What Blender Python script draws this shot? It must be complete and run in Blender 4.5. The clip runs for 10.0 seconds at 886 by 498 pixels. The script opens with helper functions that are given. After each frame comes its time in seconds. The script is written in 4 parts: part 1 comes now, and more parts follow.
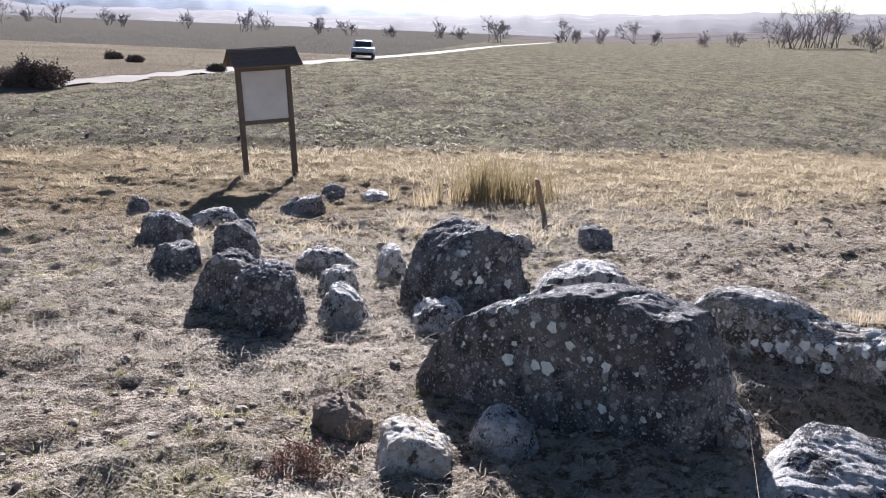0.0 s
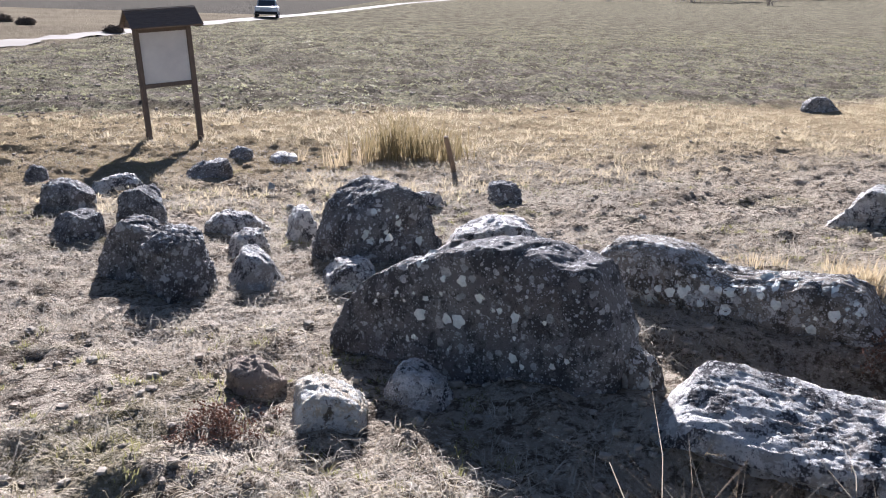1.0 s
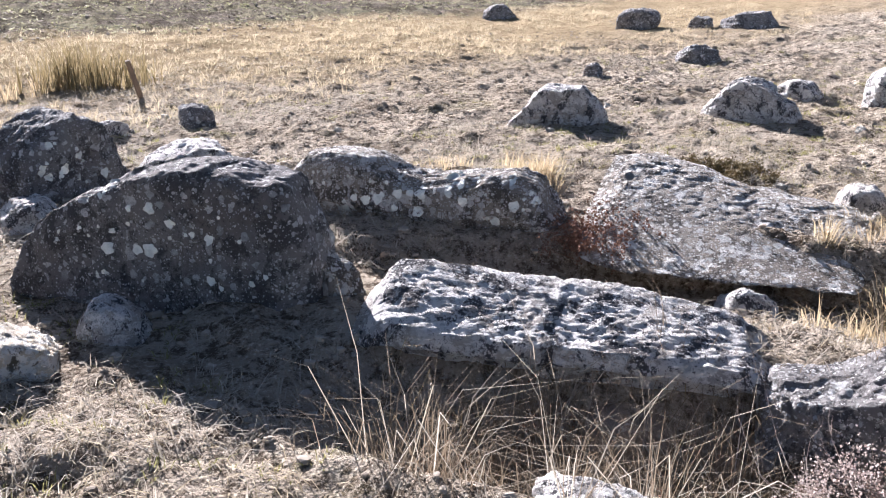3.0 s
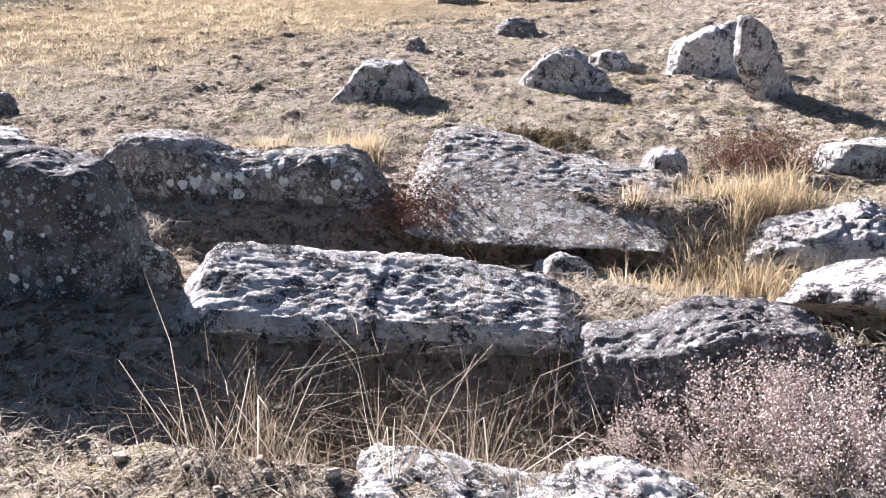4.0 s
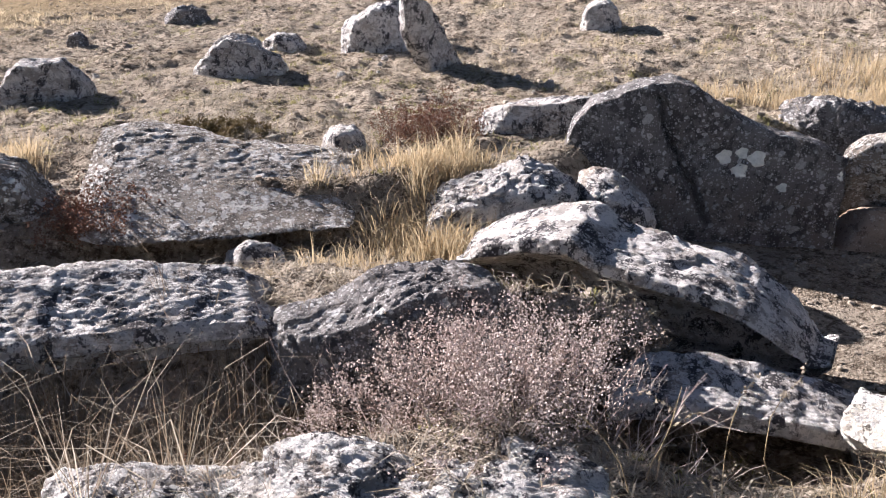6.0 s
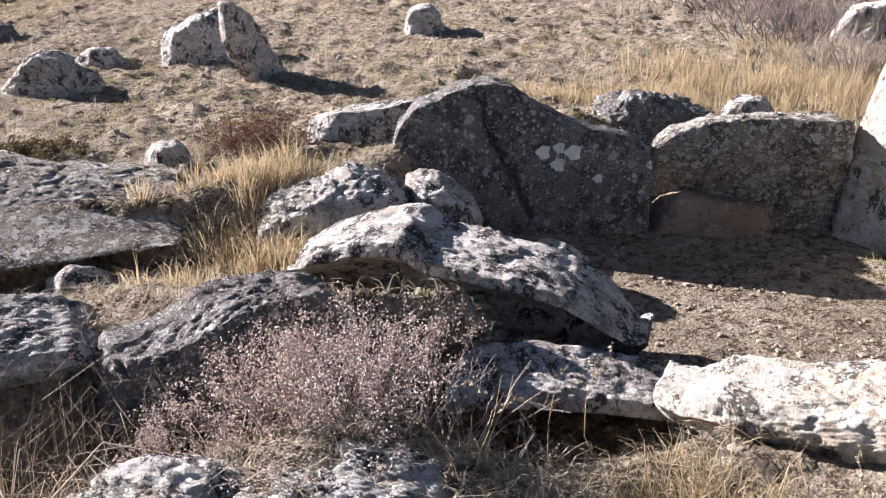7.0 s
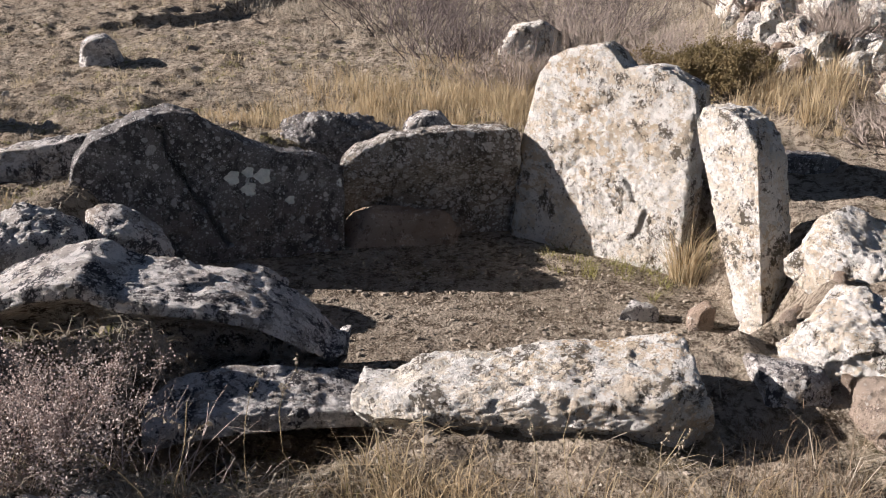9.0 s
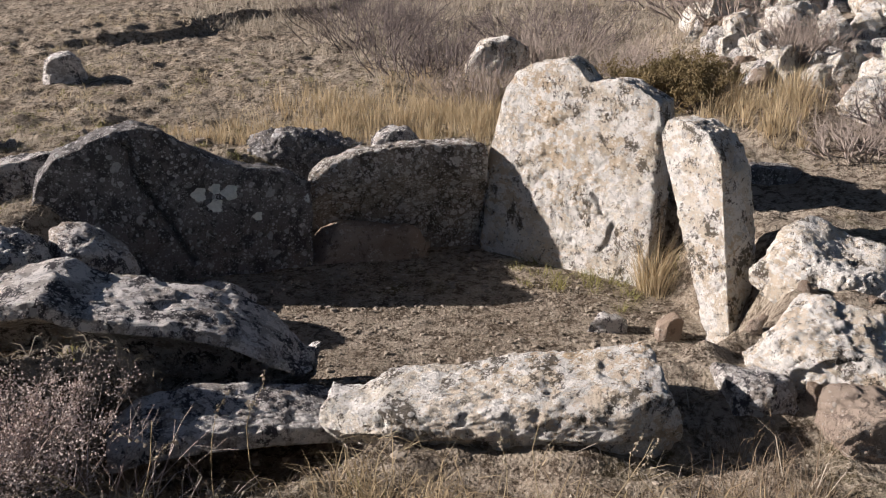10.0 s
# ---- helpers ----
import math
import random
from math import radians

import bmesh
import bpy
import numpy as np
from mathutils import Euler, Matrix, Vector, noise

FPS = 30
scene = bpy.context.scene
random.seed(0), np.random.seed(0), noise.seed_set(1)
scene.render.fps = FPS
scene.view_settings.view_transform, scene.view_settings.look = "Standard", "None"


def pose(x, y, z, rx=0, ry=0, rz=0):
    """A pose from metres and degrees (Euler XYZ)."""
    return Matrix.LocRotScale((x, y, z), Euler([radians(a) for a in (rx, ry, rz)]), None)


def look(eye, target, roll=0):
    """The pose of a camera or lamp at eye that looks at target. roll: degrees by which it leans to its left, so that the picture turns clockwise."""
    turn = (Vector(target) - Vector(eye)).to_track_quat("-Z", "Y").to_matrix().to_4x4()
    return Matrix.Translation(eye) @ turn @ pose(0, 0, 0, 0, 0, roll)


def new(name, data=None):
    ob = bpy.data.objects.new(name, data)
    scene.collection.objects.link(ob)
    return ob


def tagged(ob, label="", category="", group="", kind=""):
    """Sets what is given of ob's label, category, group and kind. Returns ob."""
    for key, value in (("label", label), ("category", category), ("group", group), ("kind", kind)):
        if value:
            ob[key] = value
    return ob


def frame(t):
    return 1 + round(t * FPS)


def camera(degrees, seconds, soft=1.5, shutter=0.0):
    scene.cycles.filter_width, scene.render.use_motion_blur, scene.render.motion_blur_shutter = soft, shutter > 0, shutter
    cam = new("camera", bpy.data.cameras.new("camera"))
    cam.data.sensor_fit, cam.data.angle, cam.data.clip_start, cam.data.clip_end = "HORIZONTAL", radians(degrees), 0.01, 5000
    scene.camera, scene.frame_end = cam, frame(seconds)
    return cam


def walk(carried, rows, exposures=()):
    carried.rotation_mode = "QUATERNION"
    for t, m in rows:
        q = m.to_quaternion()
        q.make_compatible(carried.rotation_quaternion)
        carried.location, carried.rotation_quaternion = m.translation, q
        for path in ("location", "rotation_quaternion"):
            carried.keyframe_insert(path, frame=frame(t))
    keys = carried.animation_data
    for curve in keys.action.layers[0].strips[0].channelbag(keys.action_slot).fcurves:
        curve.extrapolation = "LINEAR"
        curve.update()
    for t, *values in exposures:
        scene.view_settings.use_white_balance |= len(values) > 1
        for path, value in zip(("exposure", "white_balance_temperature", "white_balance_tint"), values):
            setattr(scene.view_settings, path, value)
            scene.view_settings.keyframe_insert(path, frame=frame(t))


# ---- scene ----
cam = camera(51.2, 10.0, 1.05)
PATH = [
    (0, (0.184, -0.046, 2.261), (0.007, 1.892, 1.8), 2.3),
    (0.5, (0.2, -0.069, 2.26), (0.094, 1.866, 1.766), 2.0),
    (1, (0.211, -0.078, 2.257), (0.222, 1.848, 1.718), 1.7),
    (1.5, (0.219, -0.08, 2.245), (0.367, 1.828, 1.666), 1.6),
    (2, (0.249, -0.087, 2.235), (0.549, 1.789, 1.612), 1.3),
    (2.5, (0.275, -0.101, 2.236), (0.722, 1.733, 1.576), 1.3),
    (4, (0.375, -0.168, 2.242), (1.29, 1.457, 1.519), 1.9),
    (4.5, (0.408, -0.176, 2.235), (1.454, 1.362, 1.499), 2.0),
    (5, (0.429, -0.194, 2.238), (1.601, 1.245, 1.493), 1.9),
    (5.5, (0.453, -0.219, 2.239), (1.732, 1.126, 1.495), 1.5),
    (7, (0.454, -0.35, 2.278), (2.043, 0.623, 1.552), 0.9),
    (7.5, (0.454, -0.415, 2.285), (2.12, 0.426, 1.568), 0.5),
    (8, (0.463, -0.445, 2.275), (2.207, 0.236, 1.572), 0.6),
    (8.5, (0.462, -0.468, 2.265), (2.263, 0.067, 1.58), 1.2),
    (9, (0.455, -0.484, 2.263), (2.294, -0.058, 1.602), 1.5),
    (9.5, (0.452, -0.49, 2.256), (2.309, -0.117, 1.614), 1.5),
    (10, (0.457, -0.495, 2.257), (2.32, -0.128, 1.629), 1.4),
]
walk(cam, [(t, look(eye, target, roll)) for t, eye, target, roll in PATH], [(0.0, 2.05, 5200, 17), (2.5, 2.43, 5300, 19), (4.0, 2.4, 5450, 19), (5.5, 2.12, 5600, 20), (7.5, 1.85, 5750, 19), (10.0, 1.06, 5900, 18)])


# ---- world and sun ----
SUN_AZ, SUN_EL = -7.0, 22.3
world = bpy.data.worlds.new("sky")
scene.world = world
world.use_nodes = True
wt = world.node_tree
sky = wt.nodes.new("ShaderNodeTexSky")
sky.sky_type = "NISHITA"
sky.sun_disc = False
sky.sun_elevation, sky.sun_rotation = radians(SUN_EL), radians(SUN_AZ)
sky.air_density, sky.dust_density = 1.0, 0.4
haze = wt.nodes.new("ShaderNodeHueSaturation")
haze.inputs["Saturation"].default_value = 0.85
wt.links.new(sky.outputs[0], haze.inputs["Color"])
wt.links.new(haze.outputs[0], wt.nodes["Background"].inputs[0])
wt.nodes["Background"].inputs[1].default_value = 0.020
sun_data = bpy.data.lights.new("sun", "SUN")
sun_data.energy, sun_data.angle, sun_data.color = 5.0, radians(0.55), (1.0, 0.88, 0.73)
sun_lamp = new("sun", sun_data)
sun_lamp.matrix_world = look((math.sin(radians(SUN_AZ)) * 50 * math.cos(radians(SUN_EL)), 50 * math.cos(radians(SUN_EL)) * math.cos(radians(SUN_AZ)), 50 * math.sin(radians(SUN_EL))), (0, 0, 0))


# ---- node materials ----
class Nodes:
    """A small builder for a node material."""

    def __init__(self, name, rough=0.9):
        self.mat = bpy.data.materials.new(name)
        self.mat.use_nodes = True
        self.tree = self.mat.node_tree
        self.bsdf = self.tree.nodes["Principled BSDF"]
        self.bsdf.inputs["Roughness"].default_value = rough
        self.bsdf.inputs["Specular IOR Level"].default_value = 0.1
        co = self.tree.nodes.new("ShaderNodeTexCoord")
        info = self.tree.nodes.new("ShaderNodeObjectInfo")
        self.random = info.outputs["Random"]
        self.island = self.tree.nodes.new("ShaderNodeNewGeometry").outputs["Random Per Island"]
        self.world = self.tree.nodes.new("ShaderNodeNewGeometry").outputs["Position"]
        shift = self.tree.nodes.new("ShaderNodeVectorMath")
        shift.operation = "MULTIPLY_ADD"
        comb = self.tree.nodes.new("ShaderNodeCombineXYZ")
        for i in range(3):
            self.tree.links.new(self.random, comb.inputs[i])
        self.tree.links.new(comb.outputs[0], shift.inputs[0])
        shift.inputs[1].default_value = (37.0, 71.0, 53.0)
        self.tree.links.new(co.outputs["Object"], shift.inputs[2])
        self.co = shift.outputs[0]

    def put(self, socket, value):
        if isinstance(value, bpy.types.NodeSocket):
            self.tree.links.new(value, socket)
        elif isinstance(value, (tuple, list)) and len(value) == 3 and socket.type == "RGBA":
            socket.default_value = (*value, 1)
        else:
            socket.default_value = value

    def noise(self, scale, detail=5, rough=0.6, at=None, squash=None):
        n = self.tree.nodes.new("ShaderNodeTexNoise")
        where = at or self.co
        if squash:
            v = self.tree.nodes.new("ShaderNodeVectorMath")
            v.operation = "MULTIPLY"
            self.put(v.inputs[0], where)
            v.inputs[1].default_value = squash
            where = v.outputs[0]
        self.put(n.inputs["Vector"], where)
        n.inputs["Scale"].default_value, n.inputs["Detail"].default_value, n.inputs["Roughness"].default_value = scale, detail, rough
        return n.outputs["Fac"]

    def cells(self, scale, at=None, warp=0.0, out="Distance", feature="F1"):
        n = self.tree.nodes.new("ShaderNodeTexVoronoi")
        n.feature = feature
        where = at or self.co
        if warp:
            w = self.tree.nodes.new("ShaderNodeTexNoise")
            self.put(w.inputs["Vector"], where)
            w.inputs["Scale"].default_value, w.inputs["Detail"].default_value = scale * 1.7, 5
            v = self.tree.nodes.new("ShaderNodeVectorMath")
            v.operation = "MULTIPLY_ADD"
            self.put(v.inputs[0], w.outputs["Color"])
            v.inputs[1].default_value = (warp,) * 3
            self.put(v.inputs[2], where)
            where = v.outputs[0]
        self.put(n.inputs["Vector"], where)
        n.inputs["Scale"].default_value = scale
        return n.outputs[out]

    def ramp(self, fac, *stops):
        n = self.tree.nodes.new("ShaderNodeValToRGB")
        self.put(n.inputs[0], fac)
        e = n.color_ramp.elements
        while len(e) < len(stops):
            e.new(0.5)
        for el, (p, c) in zip(e, stops):
            el.position = p
            el.color = (c, c, c, 1) if not isinstance(c, (tuple, list)) else (*c, 1)
        return n.outputs[0]

    def mix(self, fac, a, b, kind="MIX"):
        n = self.tree.nodes.new("ShaderNodeMix")
        n.data_type, n.blend_type = "RGBA", kind
        self.put(n.inputs[0], fac)
        self.put(n.inputs[6], a)
        self.put(n.inputs[7], b)
        return n.outputs[2]

    def math(self, op, a, b=0.0, c=0.0):
        n = self.tree.nodes.new("ShaderNodeMath")
        n.operation = op
        for i, v in enumerate((a, b, c)):
            self.put(n.inputs[i], v)
        return n.outputs[0]

    def xyz(self, v):
        n = self.tree.nodes.new("ShaderNodeSeparateXYZ")
        self.put(n.inputs[0], v)
        return n.outputs

    def bump(self, *layers):
        last = None
        for height, distance in layers:
            n = self.tree.nodes.new("ShaderNodeBump")
            n.inputs["Strength"].default_value, n.inputs["Distance"].default_value = 1.0, distance
            self.put(n.inputs["Height"], height)
            if last:
                self.put(n.inputs["Normal"], last)
            last = n.outputs[0]
        self.put(self.bsdf.inputs["Normal"], last)

    def done(self, color):
        self.put(self.bsdf.inputs["Base Color"], color)
        return self.mat


def rock_material(name, light, mid, dark, lichen, spots, stain, crust_at, bloom_at, cover):
    """Weathered limestone: mottled body, dark biological crust, round pale lichen."""
    g = Nodes(name, 0.93)
    body = g.mix(g.ramp(g.noise(2.2, 6, 0.65), (0.38, 0), (0.62, 1)), mid, light)
    body = g.mix(g.ramp(g.noise(1.6, 3), (0.5, 0), (0.75, 0.5)), body, (mid[0] * 1.05, mid[1] * 0.84, mid[2] * 0.6))
    bloom = g.ramp(g.noise(8.0, 12, 0.78, squash=(1, 1, 1.4)), (bloom_at, 0), (bloom_at + 0.03, 0.9))
    body = g.mix(bloom, body, lichen)
    crust = g.math("MULTIPLY", g.ramp(g.noise(6.5, 12, 0.80, squash=(1.3, 1, 1)), (crust_at, 0), (crust_at + 0.025, 1)), stain)
    body = g.mix(crust, body, dark)
    body = g.mix(g.ramp(g.noise(27, 9, 0.78), (0.38, 0.85), (0.43, 0)), body, dark)
    for scale, reach, most in ((8.5, 0.34, 0.62), (18, 0.44, 0.54), (38, 0.46, 0.46), (80, 0.46, 0.44)):
        dist = g.cells(scale, warp=0.75 / scale)
        size = g.math("MULTIPLY", g.xyz(g.cells(scale, warp=0.75 / scale, out="Color"))[0], reach)
        inside = g.ramp(g.math("SUBTRACT", g.math("SUBTRACT", size, reach * (1 - spots)), dist), (0.0, 0), (0.05, 1))
        where = g.ramp(g.noise(2.6, 4), (most - 0.16 - cover, 0), (most - cover, 1))
        tone = g.mix(g.xyz(g.cells(scale, warp=0.75 / scale, out="Color"))[1], lichen, (lichen[0] * 0.66, lichen[1] * 0.68, lichen[2] * 0.69))
        tone = g.mix(g.ramp(g.noise(70, 5, 0.75), (0.40, 0.45), (0.50, 0)), tone, mid)
        body = g.mix(g.math("MULTIPLY", g.math("MULTIPLY", inside, where), 0.92), body, tone)
    pits = g.ramp(g.cells(38, warp=0.03), (0.05, 0), (0.35, 1))
    g.bump((g.noise(16, 10, 0.78, squash=(1, 1, 1.8)), 0.026), (pits, 0.006), (g.noise(90, 6, 0.75), 0.008), (g.noise(45, 8, 0.8), 0.010))
    return g.done(body)


GREY_ROCK = rock_material("lichened_grey_rock", (0.34, 0.325, 0.31), (0.235, 0.22, 0.215), (0.085, 0.082, 0.084), (0.86, 0.85, 0.83), 0.92, 0.8, 0.51, 0.61, 0.06)
SPECKLED_ROCK = rock_material("speckled_rock", (0.44, 0.40, 0.345), (0.31, 0.275, 0.235), (0.10, 0.09, 0.08), (0.90, 0.88, 0.84), 1.05, 0.85, 0.51, 0.55, 0.22)
PALE_ROCK = rock_material("pale_limestone", (0.84, 0.79, 0.69), (0.62, 0.52, 0.38), (0.10, 0.085, 0.065), (0.93, 0.91, 0.86), 0.95, 0.9, 0.535, 0.485, 0.05)
MIXED_ROCK = rock_material("weathered_limestone", (0.62, 0.58, 0.53), (0.39, 0.365, 0.34), (0.07, 0.067, 0.073), (0.92, 0.89, 0.85), 0.98, 0.95, 0.515, 0.48, 0.08)
BROWN_ROCK = rock_material("brownish_stone", (0.50, 0.41, 0.33), (0.36, 0.285, 0.225), (0.14, 0.11, 0.095), (0.76, 0.70, 0.62), 0.6, 0.6, 0.56, 0.57, 0.0)


def plain_material(name, a, b, scale, rough=0.9, relief=0.0, island=0.0, squash=None, thin=0.0):
    """Two tones mixed by noise, with some change from piece to piece."""
    g = Nodes(name, rough)
    c = g.mix(g.ramp(g.noise(scale, 6, 0.65, squash=squash), (0.3, 0), (0.7, 1)), a, b)
    if island:
        c = g.mix(g.math("MULTIPLY", g.island, island), c, (b[0] * 0.5, b[1] * 0.5, b[2] * 0.45))
    if relief:
        g.bump((g.noise(scale * 3, 8, 0.7, squash=squash), relief))
    if thin:
        leaf, blend = g.tree.nodes.new("ShaderNodeBsdfTranslucent"), g.tree.nodes.new("ShaderNodeMixShader")
        g.put(leaf.inputs["Color"], c)
        blend.inputs[0].default_value = thin
        g.put(blend.inputs[1], g.bsdf.outputs[0])
        g.put(blend.inputs[2], leaf.outputs[0])
        g.put(g.tree.nodes["Material Output"].inputs["Surface"], blend.outputs[0])
    return g.done(c)


STRAW = plain_material("dry_straw", (0.50, 0.40, 0.25), (0.62, 0.54, 0.38), 3, 0.7, 0, 0.7, None, 0.45)
GOLD_STRAW = plain_material("golden_straw", (0.46, 0.345, 0.20), (0.58, 0.48, 0.32), 3, 0.7, 0, 0.6, None, 0.4)
GREY_STRAW = plain_material("weathered_straw", (0.40, 0.34, 0.27), (0.62, 0.56, 0.47), 3, 0.75, 0, 0.9, None, 0.35)
DARK_STRAW = plain_material("brown_dead_grass", (0.22, 0.165, 0.115), (0.40, 0.32, 0.23), 3, 0.75, 0, 0.8, None, 0.3)
GREEN_BLADE = plain_material("winter_green", (0.22, 0.22, 0.085), (0.38, 0.35, 0.15), 2, 0.7, 0, 0.6, None, 0.4)
CROP_LEAF = plain_material("crop_leaf", (0.25, 0.25, 0.135), (0.40, 0.375, 0.24), 0.4, 0.6, 0, 0.5, None, 0.45)
RUSH = plain_material("rush_green", (0.17, 0.145, 0.075), (0.36, 0.28, 0.15), 4, 0.6, 0, 0.6, None, 0.35)
TWIG = plain_material("grey_twig", (0.27, 0.22, 0.19), (0.44, 0.38, 0.34), 6, 0.85, 0, 0.6)
PINK_TWIG = plain_material("pinkish_seed", (0.60, 0.49, 0.46), (0.80, 0.72, 0.68), 6, 0.85, 0, 0.75, None, 0.3)
PINK_STEM = plain_material("pinkish_stem", (0.27, 0.21, 0.185), (0.42, 0.34, 0.30), 6, 0.85, 0, 0.7)
RED_TWIG = plain_material("reddish_dead_leaf", (0.22, 0.12, 0.085), (0.33, 0.20, 0.14), 6, 0.85, 0, 0.6, None, 0.3)
LICHEN = plain_material("white_lichen", (0.74, 0.75, 0.70), (0.52, 0.54, 0.50), 40, 0.95, 0.004)
GRAVEL = plain_material("pale_pebbles", (0.42, 0.37, 0.30), (0.30, 0.26, 0.21), 9, 0.92, 0.004, 0.6)
CLOD = plain_material("soil_clods", (0.40, 0.34, 0.27), (0.29, 0.24, 0.19), 6, 0.95, 0.01, 0.5)
WOOD = plain_material("weathered_wood", (0.15, 0.12, 0.10), (0.09, 0.075, 0.065), 8, 0.85, 0.003, 0, (12, 12, 1))
ROOF_WOOD = plain_material("roof_planks", (0.15, 0.12, 0.10), (0.09, 0.075, 0.065), 5, 0.8, 0.004, 0, (1.5, 12, 12))
BOARD = plain_material("board_back", (0.55, 0.55, 0.54), (0.44, 0.44, 0.45), 3, 0.6, 0.0)
BARK = plain_material("grey_bark", (0.19, 0.16, 0.15), (0.12, 0.10, 0.095), 3, 0.9)
BUSH_DARK = plain_material("dark_bush", (0.12, 0.09, 0.075), (0.19, 0.15, 0.12), 1.0, 0.9, 0, 0.5)


def ground_material():
    """Bare dusty soil, litter and moss near the stones; a ploughed and sown field beyond."""
    g = Nodes("ground_soil", 1.0)
    g.bsdf.inputs["Specular IOR Level"].default_value = 0.0
    w = g.world
    x, y, z = g.xyz(w)
    wob = g.math("MULTIPLY", g.math("SUBTRACT", g.noise(0.35, 5, 0.6, w), 0.5), 5.0)
    line = g.math("ADD", g.math("SUBTRACT", y, g.math("MULTIPLY", x, 0.36)), wob)
    dirt = g.mix(g.ramp(g.noise(1.3, 8, 0.68, w), (0.33, 0), (0.62, 1)), (0.31, 0.255, 0.19), (0.57, 0.495, 0.395))
    dirt = g.mix(g.ramp(g.noise(14, 8, 0.75, w), (0.43, 0.9), (0.53, 0)), dirt, (0.105, 0.08, 0.058))
    dirt = g.mix(g.ramp(g.noise(0.9, 6, 0.7, w), (0.56, 0), (0.68, 0.45)), dirt, (0.20, 0.185, 0.08))
    dirt = g.mix(g.ramp(g.noise(46, 5, 0.7, w), (0.54, 0), (0.63, 0.75)), dirt, (0.64, 0.57, 0.46))
    grass = g.mix(g.ramp(g.noise(2.5, 8, 0.7, w), (0.3, 0), (0.7, 1)), (0.26, 0.20, 0.125), (0.42, 0.34, 0.215))
    grass = g.mix(g.ramp(g.noise(9, 6, 0.75, w), (0.5, 0), (0.62, 0.6)), grass, (0.16, 0.125, 0.075))
    near = g.mix(g.ramp(g.math("DIVIDE", line, 30), (0.28, 0), (0.42, 1)), dirt, grass)
    soil = g.mix(g.ramp(g.noise(3.2, 8, 0.7, w), (0.35, 0), (0.65, 1)), (0.15, 0.125, 0.105), (0.28, 0.24, 0.20))
    rows = g.noise(1.0, 6, 0.65, w, (0.25, 1.3, 1))
    sown = g.mix(g.ramp(rows, (0.42, 0), (0.6, 0.75)), soil, (0.21, 0.21, 0.12))
    green = g.mix(g.ramp(rows, (0.3, 0.35), (0.6, 1)), (0.155, 0.135, 0.105), (0.215, 0.195, 0.13))
    field = g.mix(g.ramp(g.math("DIVIDE", g.math("ADD", line, g.math("MULTIPLY", wob, 0.6)), 80), (0.34, 0), (0.52, 1)), sown, green)
    field = g.mix(g.ramp(g.noise(4.0, 8, 0.8, w, (1, 0.6, 1)), (0.44, 0.75), (0.54, 0)), field, (0.12, 0.105, 0.088))
    field = g.mix(g.ramp(g.noise(2.2, 8, 0.8, w, (0.6, 0.4, 1)), (0.56, 0), (0.64, 0.6)), field, (0.31, 0.30, 0.18))
    field = g.mix(g.ramp(g.noise(1.1, 12, 0.85, w, (1, 0.45, 1)), (0.45, 0.8), (0.52, 0)), field, (0.075, 0.065, 0.05))
    field = g.mix(g.ramp(g.noise(0.7, 12, 0.86, w, (1.3, 0.5, 1)), (0.52, 0), (0.58, 0.55)), field, (0.34, 0.315, 0.205))
    c = g.mix(g.ramp(g.math("DIVIDE", line, 40), (0.435, 0), (0.475, 1)), near, field)
    tan = g.mix(g.ramp(g.noise(0.12, 8, 0.7, w), (0.3, 0), (0.7, 1)), (0.155, 0.13, 0.095), (0.25, 0.215, 0.155))
    left = g.math("SUBTRACT", g.math("MULTIPLY", x, -1.0), g.math("ADD", 13.5, g.math("MULTIPLY", g.math("SUBTRACT", g.noise(0.05, 3, 0.5, w), 0.5), 3)))
    c = g.mix(g.ramp(g.math("MULTIPLY", left, g.math("GREATER_THAN", y, 22)), (0.0, 0), (0.6, 1)), c, tan)
    far = g.mix(g.ramp(g.noise(0.012, 3, 0.5, w, (0.4, 2.0, 1)), (0.42, 0), (0.5, 1)), (0.11, 0.095, 0.095), (0.17, 0.15, 0.14))
    c = g.mix(g.ramp(g.math("DIVIDE", g.math("ADD", y, g.math("MULTIPLY", x, -0.2)), 1000), (0.30, 0), (0.34, 1)), c, far)
    c = g.mix(g.ramp(g.math("MULTIPLY", g.math("GREATER_THAN", y, 75), g.math("LESS_THAN", x, -12.0)), (0.4, 0), (0.6, 1)), c, (0.115, 0.105, 0.088))
    g.bump((g.noise(6, 10, 0.78, w), 0.09), (g.noise(38, 8, 0.78, w), 0.035), (g.cells(60, w, 0.02), 0.01))
    return g.done(c)


GROUND = ground_material()
TRACK = plain_material("pale_track", (0.19, 0.165, 0.13), (0.14, 0.12, 0.095), 0.5, 0.95)


# ---- mesh tools ----
def hash3(i, j, k, seed):
    n = (i * 73856093) ^ (j * 19349663) ^ (k * 83492791) ^ (seed * 2654435761)
    n = (n ^ (n >> 13)) * 1274126177
    n = n ^ (n >> 16)
    return (n & 0xFFFF) / 65535.0


def grain(p, freq, seed=0):
    """Smooth value noise in -1..1 at the points p (N x 3)."""
    q = np.asarray(p) * freq
    b = np.floor(q).astype(np.int64)
    f = q - b
    f = f * f * (3 - 2 * f)
    out = 0
    for dx in (0, 1):
        for dy in (0, 1):
            for dz in (0, 1):
                wgt = (f[:, 0] if dx else 1 - f[:, 0]) * (f[:, 1] if dy else 1 - f[:, 1]) * (f[:, 2] if dz else 1 - f[:, 2])
                out = out + wgt * hash3(b[:, 0] + dx, b[:, 1] + dy, b[:, 2] + dz, seed)
    return out * 2 - 1


